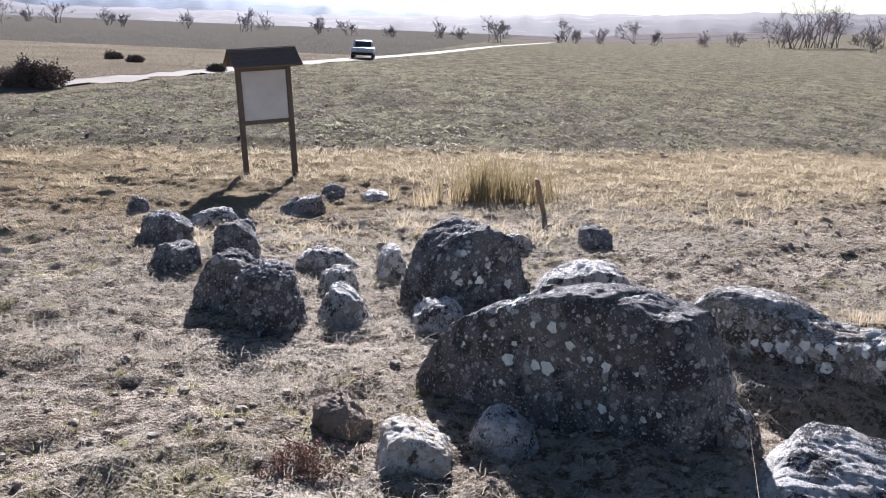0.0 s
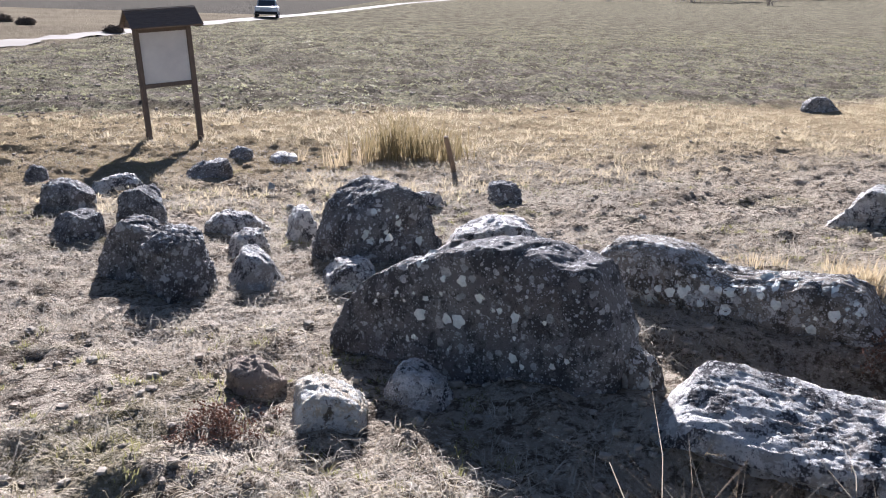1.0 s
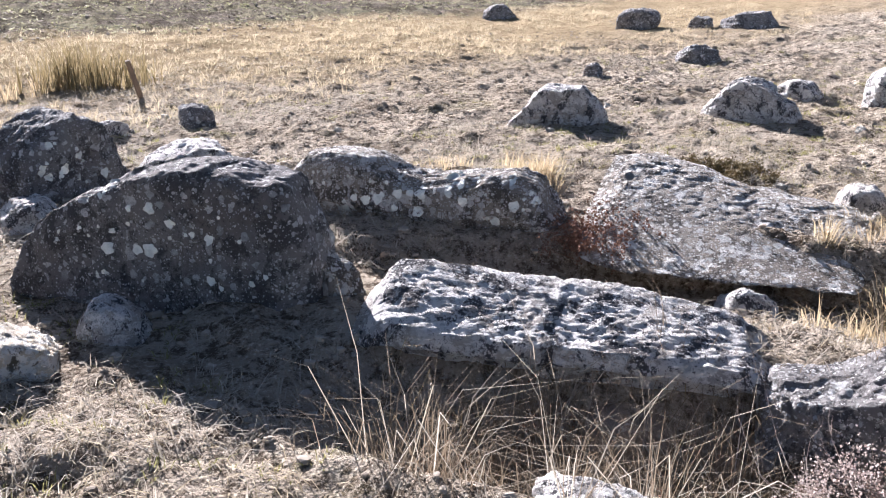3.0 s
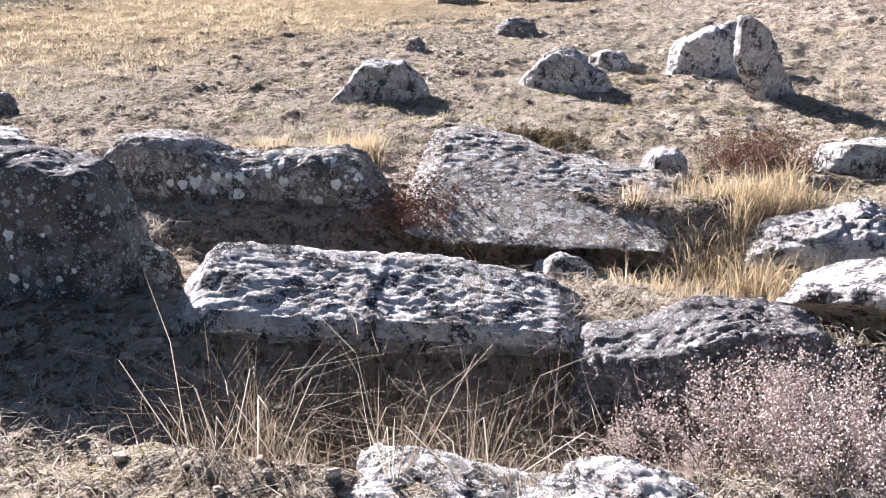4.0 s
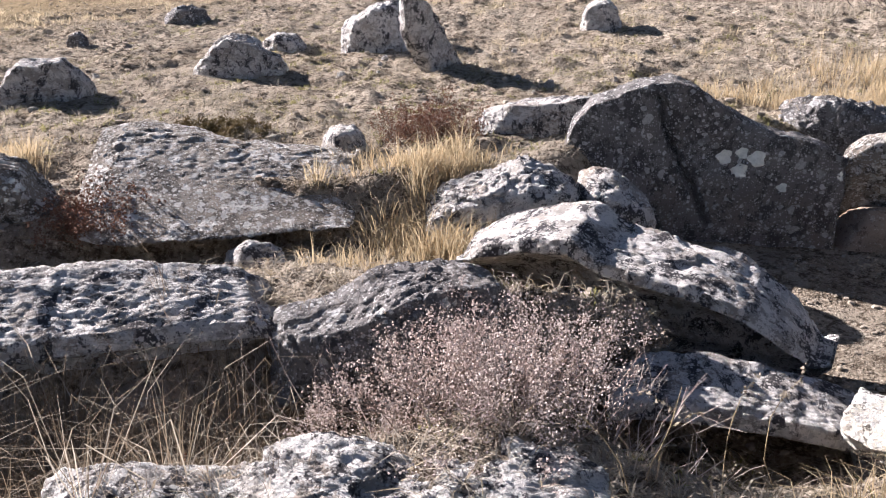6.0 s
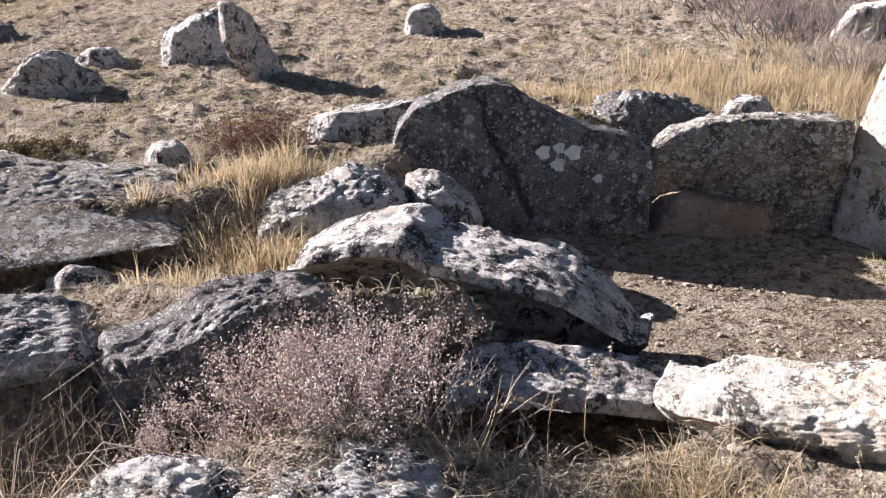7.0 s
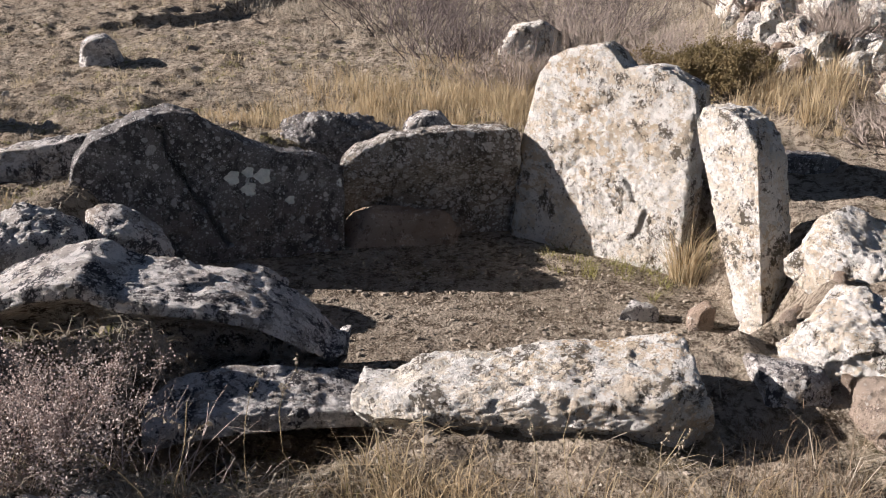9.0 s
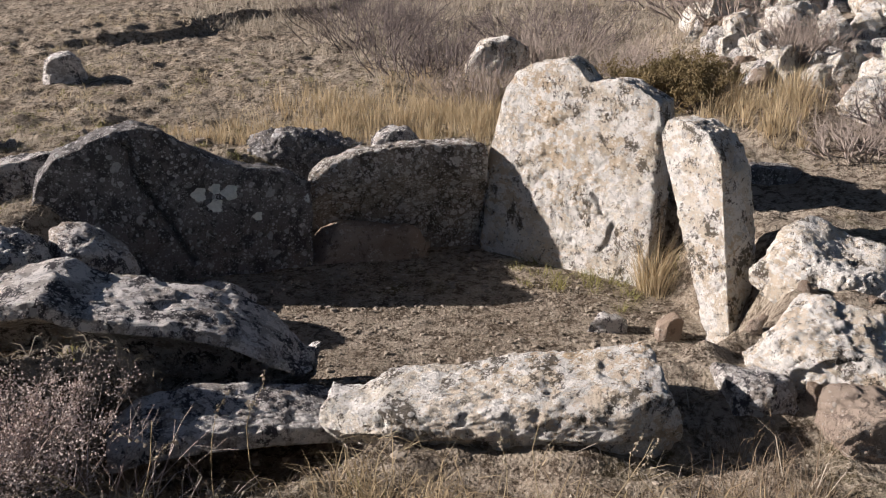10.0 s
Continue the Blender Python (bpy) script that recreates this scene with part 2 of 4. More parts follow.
def layered(p, freq, octaves=4, gain=0.5, seed=0):
    out, amp = 0, 1.0
    for o in range(octaves):
        out = out + amp * grain(p, freq * 2 ** o, seed + o)
        amp *= gain
    return out


def chips(p, freq, seed=0):
    """Broken facets: a tilted plane in every cell (-1..1), and the distance to the nearest cell border."""
    q = np.asarray(p) * freq
    b = np.floor(q).astype(np.int64)
    best = np.full(len(q), 9.0)
    second = best.copy()
    tilt = np.zeros(len(q))
    for dx in (-1, 0, 1):
        for dy in (-1, 0, 1):
            for dz in (-1, 0, 1):
                c = [b[:, 0] + dx, b[:, 1] + dy, b[:, 2] + dz]
                r = [q[:, k] - c[k] - hash3(*c, seed + 11 * k) for k in range(3)]
                d = np.sqrt(r[0] ** 2 + r[1] ** 2 + r[2] ** 2)
                h = sum(r[k] * (hash3(*c, seed + 101 + 7 * k) * 2 - 1) for k in range(3)) + hash3(*c, seed + 211) - 0.5
                near = d < best
                second = np.where(near, best, np.minimum(second, d))
                tilt = np.where(near, h, tilt)
                best = np.where(near, d, best)
    return np.clip(tilt, -1, 1), second - best


def mesh_from(name, verts, faces, material, smooth=True):
    me = bpy.data.meshes.new(name)
    verts = np.asarray(verts, dtype=np.float32)
    me.vertices.add(len(verts))
    me.vertices.foreach_set("co", verts.ravel())
    sizes = [len(f) for f in faces] if not isinstance(faces, np.ndarray) else np.full(len(faces), faces.shape[1])
    flat = np.concatenate([np.asarray(f) for f in faces]) if not isinstance(faces, np.ndarray) else faces.ravel()
    starts = np.concatenate([[0], np.cumsum(sizes)[:-1]])
    me.loops.add(len(flat))
    me.loops.foreach_set("vertex_index", flat.astype(np.int32))
    me.polygons.add(len(sizes))
    me.polygons.foreach_set("loop_start", starts.astype(np.int32))
    me.polygons.foreach_set("use_smooth", np.full(len(sizes), smooth))
    me.update(calc_edges=True)
    me.materials.append(material)
    return me


def part(name, bm, material, parent, label="", smooth=False):
    """One mesh object under a thing or a part."""
    me = bpy.data.meshes.new(name)
    bm.to_mesh(me)
    bm.free()
    me.materials.append(material)
    if smooth:
        me.polygons.foreach_set("use_smooth", [True] * len(me.polygons))
    ob = new(name, me)
    ob.parent = parent
    return tagged(ob, label)


def box(size, at=(0, 0, 0), turn=(0, 0, 0), bevel=0.006):
    bm = bmesh.new()
    bmesh.ops.create_cube(bm, size=1, matrix=pose(*at, *turn) @ Matrix.Diagonal((*size, 1)))
    if bevel:
        bmesh.ops.bevel(bm, geom=bm.edges[:], offset=bevel, segments=2, affect="EDGES", profile=0.6)
    return bm


CUBES = {}


def cube_shell(n):
    """A cube's surface cut into n x n squares a side, its corners shared."""
    if n not in CUBES:
        g = np.tan(np.linspace(-1, 1, n + 1) * 0.72) / np.tan(0.72)
        u, v = np.meshgrid(g, g, indexing="ij")
        u, v, one = u.ravel(), v.ravel(), np.ones((n + 1) ** 2)
        sides = [(one, u, v), (-one, v, u), (v, one, u), (u, -one, v), (u, v, one), (v, u, -one)]
        pts = np.concatenate([np.stack(s, 1) for s in sides])
        keep, back = np.unique(np.round(pts, 6), axis=0, return_inverse=True)
        back = back.ravel()
        i, j = np.meshgrid(np.arange(n), np.arange(n), indexing="ij")
        a = (i * (n + 1) + j).ravel()
        quad = np.stack([a, a + n + 1, a + n + 2, a + 1], 1)
        CUBES[n] = (keep, np.concatenate([back[quad + s * (n + 1) ** 2] for s in range(6)]))
    return CUBES[n]


def rock_mesh(name, material, length, depth, tops, sink, n, seed, lean=0.0, shear=0.0, taper=0.0, rough=1.0, square=9.0, cracks=(), under=0.0, brow=1.6, face=0.0, split=0.0, smooth=True):
    """A weathered stone: a rounded block under a top line, split along flat planes, then worn by noise."""
    rng = np.random.default_rng(seed)
    p, quads = cube_shell(n)
    q = p / (np.abs(p) ** square).sum(1, keepdims=True) ** (1 / square)
    for _ in range(16):
        d = rng.normal(size=3)
        d[2] *= 0.45
        d /= np.linalg.norm(d)
        cut = rng.uniform(0.84 - split, 1.05 - 0.6 * split) * np.abs(d).sum() * 0.84
        q = q - np.maximum(0, q @ d - cut)[:, None] * d * 0.85
    span, middle = np.linspace(-1, 1, len(tops)), 0.0
    if isinstance(tops[0], tuple):
        at = np.array([k for k, _ in tops])
        length, middle = at[-1] - at[0], (at[0] + at[-1]) / 2
        span, tops = (at - middle) / (length / 2), [h for _, h in tops]
    top = np.interp(q[:, 0], span, tops)
    top = top * (1 - face * np.clip((0.9 - q[:, 1]) / 1.9, 0, 1))
    up = (q[:, 2] + 1) / 2
    z = -sink + up * (top + sink)
    x = q[:, 0] * length / 2 * (1 - taper * (1 - up)) + shear * (1 - up) * (np.max(tops) + sink)
    y = q[:, 1] * depth / 2 * (1 - 0.16 * up) + lean * z
    if under:
        y = y + np.where(q[:, 1] < 0, under * (1 - np.clip(up * brow, 0, 1) ** 3), 0)
    v = np.stack([x + middle, y, z], 1)
    nrm = q / np.linalg.norm(q, axis=1, keepdims=True)
    s = min(1.0, max(0.25, (length + depth) / 1.4))
    off = rng.uniform(0, 90, 3)
    w = v + off
    warp = np.stack([layered(w, 5 / s, 2, 0.5, seed + 40 + k) for k in range(3)], 1) * 0.05 * s
    big, edge = chips((w + warp) * (1, 1, 1.3), 3.4 / s, seed + 3)
    small, crease = chips((w + warp * 0.5) * (1, 1, 1.4), 9.5 / s, seed + 9)
    a = big * 0.024 * s - 0.012 * s * (1 - ease(0.0, 0.10, edge)) * ease(-0.1, 0.5, grain(w, 2.5 / s, seed + 4))
    b = small * 0.007 * s - 0.006 * s * (1 - ease(0.0, 0.14, crease)) * ease(-0.2, 0.4, grain(w, 3.5 / s, seed + 6))
    beds = layered(w * (1, 1, 3.2), 3.0 / s, 3, 0.55, seed + 17)
    c = layered(w * (1, 1, 1.6), 21, 3, 0.7, seed + 23) * 0.0055 * s ** 0.5
    pit = np.maximum(0, layered(w, 24, 2, 0.6, seed + 31) - 0.25) * ease(-0.1, 0.5, grain(w, 3.0, seed + 32))
    c = c - 0.022 * s ** 0.5 * pit + layered(w, 48, 2, 0.7, seed + 33) * 0.005
    v = v + nrm * ((a + b + 0.010 * s * beds) * rough + c * max(rough, 0.85))[:, None]
    for x0, z0, x1, z1, wide, deep in cracks:
        e = np.array((x1 - x0, z1 - z0))
        r = v[:, [0, 2]] - (x0, z0) + 0.02 * layered(v + off, 7, 2, 0.5, seed)[:, None]
        k = np.clip(r @ e / (e @ e), 0, 1)
        gap = np.linalg.norm(r - k[:, None] * e, axis=1)
        v[:, 1] += np.where(nrm[:, 1] < 0.3, deep, -deep) * np.exp(-(gap / wide) ** 2)
    return mesh_from(name, v, quads, material, smooth)


def stone(name, label, material, x, y, z, yaw, length, depth, tops, n=20, seed=1, group="", category="stone", sink=0.15, **shape):
    ob = new(name, rock_mesh(name, material, length, depth, tops, sink, n, seed, **shape))
    ob.matrix_basis = pose(x, y, z, 0, 0, yaw)
    return tagged(ob, label, category, group)


def rosette(parent, x, z, radius, seed):
    """A thin lichen crust that follows the front of a stone."""
    rng = np.random.default_rng(seed)
    co = np.empty(len(parent.data.vertices) * 3, dtype=np.float32)
    parent.data.vertices.foreach_get("co", co)
    co = co.reshape(-1, 3)
    front = co[co[:, 1] < np.median(co[:, 1])]
    rings, spokes = 4, 18
    wob = 1 + 0.22 * np.sin(np.arange(spokes) * 2 * np.pi / spokes * np.array([[3], [5]]) + rng.uniform(0, 6, (2, 1))).sum(0) * 0.6
    pts = [(x, z)]
    for r in range(1, rings + 1):
        for k in range(spokes):
            a = 2 * np.pi * k / spokes
            pts.append((x + radius * r / rings * wob[k] * math.cos(a), z + radius * r / rings * wob[k] * math.sin(a)))
    v = []
    for px, pz in pts:
        d = (front[:, 0] - px) ** 2 + (front[:, 2] - pz) ** 2
        near = np.argpartition(d, 5)[:5]
        w = 1 / (d[near] + 1e-4)
        v.append((px, float((front[near, 1] * w).sum() / w.sum()) - 0.004, pz))
    f = [(0, 1 + k, 1 + (k + 1) % spokes) for k in range(spokes)]
    f += [(1 + (r - 1) * spokes + k, 1 + r * spokes + k, 1 + r * spokes + (k + 1) % spokes, 1 + (r - 1) * spokes + (k + 1) % spokes) for r in range(1, rings) for k in range(spokes)]
    ob = new("lichen_patch", mesh_from("lichen_patch", v, f, LICHEN))
    ob.parent = parent
    return tagged(ob, "chalky white lichen rosette")


def ease(a, b, v):
    k = np.clip((v - a) / (b - a), 0, 1)
    return k * k * (3 - 2 * k)


def hollow(x, y, cx, cy, half_l, half_w, yaw, edge=0.35):
    """1 inside an oval hollow, falling to 0 outside it."""
    c, s = math.cos(radians(yaw)), math.sin(radians(yaw))
    u, v = (x - cx) * c + (y - cy) * s, -(x - cx) * s + (y - cy) * c
    r = np.sqrt((u / half_l) ** 2 + (v / half_w) ** 2)
    return 1 - ease(1 - edge, 1 + edge, r)


def land(x, y):
    """The lie of the land in metres: a low barrow that falls to a field in the north and rises to rubble in the east."""
    x, y = np.asarray(x, float), np.asarray(y, float)
    h = 0.75 * (1 - ease(-2, 16, y - 0.5 * x))
    h = h + 0.05 * np.clip(x - 9, 0, 31) * (1 - ease(10, 30, y - 0.4 * x))
    h = h + 0.9 * hollow(x, y, 13.2, -3.4, 4.8, 2.2, -12, 0.5)
    h = h + 9.0 * ease(10, 170, x) * ease(70, 380, y)
    bank = (x - 11.0) * 0.36 + (y - 6.7) * 0.93 + 0.25 * np.sin(x * 2.1)
    h = h + 0.14 * ease(-0.06, 0.1, bank) * ease(10.8, 12.0, x) * (1 - ease(16, 20, x)) * (1 - ease(1.5, 5, bank))
    for cx, cy, hl, hw, yaw, floor, edge in PITS:
        k = hollow(x, y, cx, cy, hl, hw, yaw, edge)
        h = h * (1 - k) + np.minimum(h, floor) * k
    return h


PITS = [
    (4.0, 2.15, 1.15, 0.75, -45, 0.43, 0.25),
    (5.25, 0.70, 1.7, 1.95, 0, 0.18, 0.10),
    (2.55, 3.55, 1.35, 0.50, -31, 0.36, 0.3),
    (1.88, 2.12, 1.05, 0.40, -30, 0.27, 0.5),
    (3.18, 0.96, 0.72, 0.46, -60, 0.18, 0.22),
    (2.95, -0.35, 0.80, 1.45, 0, 0.60, 0.35),
    (7.02, 0.42, 0.42, 0.42, 0, 0.18, 0.25),
]


def ground_z(x, y):
    """Land with its clods and hummocks."""
    h = land(x, y)
    p = np.stack([np.asarray(x, float), np.asarray(y, float), np.zeros(np.shape(x))], 1)
    dist = np.hypot(p[:, 0] - 2, p[:, 1] - 3)
    calm = np.clip(1.4 - dist / 60, 0.0, 1)
    inside = hollow(p[:, 0], p[:, 1], 5.25, 0.7, 1.7, 1.95, 0, 0.1)
    rough = calm * (1 - 0.75 * inside)
    h = h + rough * (0.035 * layered(p, 0.9, 2, 0.5, 3) + 0.030 * layered(p, 4.5, 3, 0.65, 7) + 0.022 * np.maximum(0, grain(p, 10, 15)))
    field = ease(17, 19, p[:, 1] - 0.36 * p[:, 0]) * (1 - ease(30, 70, p[:, 1]))
    return h + field * 0.06 * layered(p, 2.5, 2, 0.6, 21)


def strip(spread):
    """Grid lines: close together near the stones, ever wider to the horizon."""
    lo, hi, step = spread
    mid = np.arange(lo, hi, step)
    grow, d, e = [], step, 0.0
    while e < 3800:
        d *= 1.09
        e += d
        grow.append(e)
    grow = np.array(grow)
    return np.concatenate([(lo - grow)[::-1], mid, hi + grow])


# ---- the ground ----
gx, gy = strip((-6.0, 15.5, 0.045)), strip((-1.5, 13.5, 0.045))
mx, my = np.meshgrid(gx, gy, indexing="ij")
mx, my = mx.ravel(), my.ravel()
gz = ground_z(mx, my)
gi, gj = np.meshgrid(np.arange(len(gx) - 1), np.arange(len(gy) - 1), indexing="ij")
ga = (gi * len(gy) + gj).ravel()
ground = new("ground", mesh_from("ground", np.stack([mx, my, gz], 1), np.stack([ga, ga + len(gy), ga + len(gy) + 1, ga + 1], 1), GROUND))
tagged(ground, "dusty barrow soil falling to a sown field", "ground", kind="structure")


# ---- the stones ----
big_stone = stone("orthostat", "large dark grey lichened orthostat leaning in the soil", GREY_ROCK, 0.38, 4.00, 0.58, -35, 1.55, 0.42, [0.07, 0.22, 0.33, 0.41, 0.47, 0.53, 0.57, 0.6, 0.62, 0.63, 0.6, 0.61, 0.35], n=89, seed=11, face=0.02, cracks=[(-0.15, 0.62, -0.1, 0.1, 0.03, 0.03)], group='passage stones', rough=0.6, split=-0.05)
stone("stone", "lichened wedge stone against the big orthostat", SPECKLED_ROCK, 1.12, 3.58, 0.50, -38, 0.25, 0.25, [0.32, 0.32, 0.31, 0.29, 0.27, 0.23, 0.18, 0.12, 0.03], n=24, seed=12, split=0.2)
dome_stone = stone("boulder", "dark domed boulder spotted with pale lichen", GREY_ROCK, -0.20, 6.21, 0.44, 40, 0.83, 0.6, [0.23, 0.39, 0.47, 0.51, 0.54, 0.51, 0.45, 0.32, 0.05], n=59, seed=13)
stone("stone", "weathered limestone lying on the barrow soil", MIXED_ROCK, -0.31, 5.45, 0.47, 17, 0.36, 0.35, [0.06, 0.1, 0.14, 0.15, 0.15, 0.16, 0.14, 0.1, 0.07], n=40, seed=14, split=0.2)
stone("stone", "weathered limestone lying on the barrow soil", MIXED_ROCK, 0.11, 8.41, 0.30, 29, 0.39, 0.35, [0.09, 0.11, 0.13, 0.14, 0.13, 0.12, 0.09, 0.05, 0.03], n=14, seed=15, split=0.2)
stone("boulder", "small dark squarish boulder on bare soil", GREY_ROCK, 0.83, 8.61, 0.31, 10, 0.37, 0.4, [0.16, 0.18, 0.2, 0.2, 0.2, 0.19, 0.19, 0.19, 0.1], n=24, seed=16, split=0.2)
stone("stone", "weathered limestone lying on the barrow soil", MIXED_ROCK, 0.67, 6.41, 0.45, 9, 0.82, 0.6, [0.03, 0.13, 0.16, 0.19, 0.21, 0.2, 0.17, 0.11, 0.03], n=40, seed=17, split=0.2)
side_slab = stone("orthostat", "lichen-speckled grey side slab of the passage", SPECKLED_ROCK, 1.87, 4.85, 0.38, -32, 1.66, 0.4, [0.37, 0.49, 0.51, 0.52, 0.5, 0.44, 0.41, 0.42, 0.44, 0.46, 0.48, 0.43, 0.26], n=89, seed=18, group='passage stones', under=0.08, rough=0.6, split=-0.1, square=12.0)
stone("orthostat", "leaning speckled slab tipped outward beside the passage", SPECKLED_ROCK, 3.15, 3.60, 0.56, -30, 1.57, 0.34, [0.13, 0.29, 0.3, 0.31, 0.29, 0.28, 0.24, 0.22, 0.22, 0.2, 0.19, 0.18, 0.16], n=89, seed=19, lean=3.2, group='passage stones', rough=0.3, sink=0.02)
stone("stone_block", "long grey and white fallen block beside the passage", MIXED_ROCK, 1.81, 2.83, 0.60, -29, 1.65, 0.55, [0.14, 0.29, 0.29, 0.28, 0.26, 0.25, 0.25, 0.25, 0.24, 0.23, 0.21, 0.18, 0.07], n=94, seed=20, face=0.44, group='passage stones', under=0.1, square=14.0, rough=0.4, sink=0.03, cracks=[(0.0, 0.35, -0.03, 0.1, 0.02, 0.03)], split=-0.1)
stone("stone", "brown stone wedged below the long block", BROWN_ROCK, 1.89, 2.47, 0.46, -27, 0.36, 0.25, [0.03, 0.03, 0.06, 0.07, 0.08, 0.08, 0.06, 0.05, 0.03], n=16, seed=21, split=0.2)
stone("boulder", "blackened pitted rock behind dry shrubs", GREY_ROCK, 2.73, 1.99, 0.58, -30, 1.00, 0.5, [0.08, 0.13, 0.14, 0.16, 0.19, 0.23, 0.26, 0.27, 0.27, 0.27, 0.26, 0.19, 0.03], n=83, seed=22, rough=0.9, split=0.1)
stone("stone_slab", "flat pale grey slab sunk in the grass", MIXED_ROCK, 1.80, 1.34, 0.71, -44, 1.52, 0.4, [0.03, 0.03, 0.03, 0.03, 0.03, 0.06, 0.07, 0.06, 0.04, 0.04, 0.06, 0.05, 0.03], n=89, seed=23, face=0.3, rough=1.1)
stone("stone", "weathered limestone lying on the barrow soil", MIXED_ROCK, 3.04, 3.35, 0.45, -29, 0.34, 0.25, [0.03, 0.03, 0.05, 0.08, 0.1, 0.09, 0.08, 0.06, 0.05], n=14, seed=24, split=0.2)
stone("boulder", "layered weathered limestone boulder in dry grass", MIXED_ROCK, 4.28, 2.72, 0.50, -39, 0.87, 0.5, [0.11, 0.19, 0.23, 0.26, 0.3, 0.34, 0.32, 0.28, 0.2], n=59, seed=25, face=0.28, rough=1.2)
stone("boulder", "rough sunlit limestone boulder on the pile", MIXED_ROCK, 4.77, 2.26, 0.45, -40, 0.54, 0.4, [0.21, 0.29, 0.32, 0.32, 0.29, 0.24, 0.2, 0.14, 0.07], n=28, seed=26, face=0.25, split=0.2, rough=1.2)
stone("boulder", "broad hollowed limestone boulder beside the chamber", MIXED_ROCK, 3.86, 1.66, 0.45, -75, 1.78, 0.6, [(-0.9, 0.05), (-0.84, 0.16), (-0.65, 0.29), (-0.39, 0.39), (-0.22, 0.42), (-0.06, 0.34), (0.16, 0.32), (0.37, 0.3), (0.55, 0.25), (0.71, 0.15), (0.83, 0.04), (0.9, 0.04)], n=89, seed=27, face=0.12, under=0.42, rough=0.5, split=-0.05, square=12.0, brow=1.15)
stone("stone_slab", "smooth bluish grey slab lying in shade", MIXED_ROCK, 3.54, 0.96, 0.33, -59, 0.95, 0.42, [0.12, 0.17, 0.18, 0.18, 0.17, 0.16, 0.14, 0.12, 0.08], n=59, seed=28, face=0.25, rough=0.25, under=0.4, sink=0.2, square=20.0, split=-0.2, brow=1.3)
for host, count, x0, x1, z0, z1, first in ((big_stone, 34, -0.6, 0.62, 0.08, 0.52, 20), (side_slab, 44, -0.72, 0.7, 0.22, 0.46, 70), (dome_stone, 16, -0.3, 0.3, 0.1, 0.42, 130)):
    rng = np.random.default_rng(first)
    for k in range(count):
        rosette(host, rng.uniform(x0, x1), rng.uniform(z0, z1), 0.008 + 0.024 * rng.uniform() ** 2, first + k)
split_stone = stone("orthostat", "split dark orthostat with white lichen rosettes", GREY_ROCK, 5.70, 2.23, 0.20, -55, 1.70, 0.32, [(-0.9, 0.5), (-0.83, 0.68), (-0.73, 0.81), (-0.6, 0.87), (-0.41, 0.95), (-0.27, 0.97), (-0.13, 0.93), (0.05, 0.82), (0.22, 0.73), (0.4, 0.68), (0.62, 0.63), (0.81, 0.56)], n=89, seed=29, sink=0.3, group='chamber orthostats', rough=0.6, cracks=[(-0.36, 0.85, 0.02, 0.1, 0.022, 0.07)], square=16.0, split=-0.1)
for lx, lz, lr in [(0.08, 0.53, 0.045), (0.18, 0.56, 0.035), (0.27, 0.53, 0.05), (0.18, 0.45, 0.045), (0.44, 0.36, 0.03), (0.79, 0.44, 0.03)]:
    rosette(split_stone, lx, lz, lr, 5)
stone("orthostat", "dark grey shaded orthostat closing the chamber", SPECKLED_ROCK, 6.50, 0.98, 0.30, -71, 1.22, 0.3, [(-0.66, 0.44), (-0.51, 0.55), (-0.21, 0.63), (0.09, 0.67), (0.45, 0.68), (0.57, 0.66)], n=64, seed=30, sink=0.3, group='chamber orthostats', under=0.22, square=20.0, rough=0.7, split=-0.2, brow=1.3)
stone("stone", "dark lichened stone lying on the dry soil", GREY_ROCK, 6.88, 1.86, 0.55, -73, 0.99, 0.45, [0.16, 0.3, 0.35, 0.37, 0.38, 0.36, 0.32, 0.28, 0.24], n=48, seed=32, split=0.2, rough=1.8)
stone("stone", "weathered limestone lying on the barrow soil", MIXED_ROCK, 7.18, 1.24, 0.70, -73, 0.43, 0.3, [0.1, 0.14, 0.18, 0.21, 0.22, 0.22, 0.23, 0.18, 0.12], n=16, seed=33, split=0.2)
stone("stone", "low brown stone block at the chamber foot", BROWN_ROCK, 6.30, 1.17, 0.20, -71, 0.82, 0.25, [0.16, 0.2, 0.23, 0.22, 0.21, 0.2, 0.2, 0.19, 0.08], n=36, seed=34, split=0.2)
stone("stone", "weathered limestone lying on the barrow soil", MIXED_ROCK, 5.24, 1.79, 0.20, -78, 0.38, 0.3, [0.04, 0.07, 0.1, 0.1, 0.1, 0.1, 0.08, 0.04, 0.03], n=16, seed=35, split=0.2)
stone("orthostat", "tall sunlit cream orthostat with worn top", PALE_ROCK, 6.64, 0.065, 0.27, -112, 1.69, 0.28, [(-0.38, 0.24), (-0.3, 0.81), (-0.23, 1.05), (-0.17, 1.18), (-0.03, 1.26), (0.2, 1.31), (0.3, 1.26), (0.37, 1.17), (0.56, 1.21), (0.71, 1.17), (0.85, 1.1), (0.88, 1.0)], n=89, seed=36, rough=0.5, square=24.0, split=-0.2, sink=0.3, group='chamber orthostats')
stone("orthostat", "narrow cream orthostat leaning on its neighbour", PALE_ROCK, 5.65, -0.90, 0.30, -128, 0.48, 0.3, [(-0.2, 1.0), (-0.14, 1.07), (0.0, 1.07), (0.12, 1.03), (0.2, 0.94), (0.25, 0.86)], n=83, seed=37, shear=0.28, taper=0.74, rough=0.6, square=20.0, split=-0.2, sink=0.3, group='chamber orthostats')
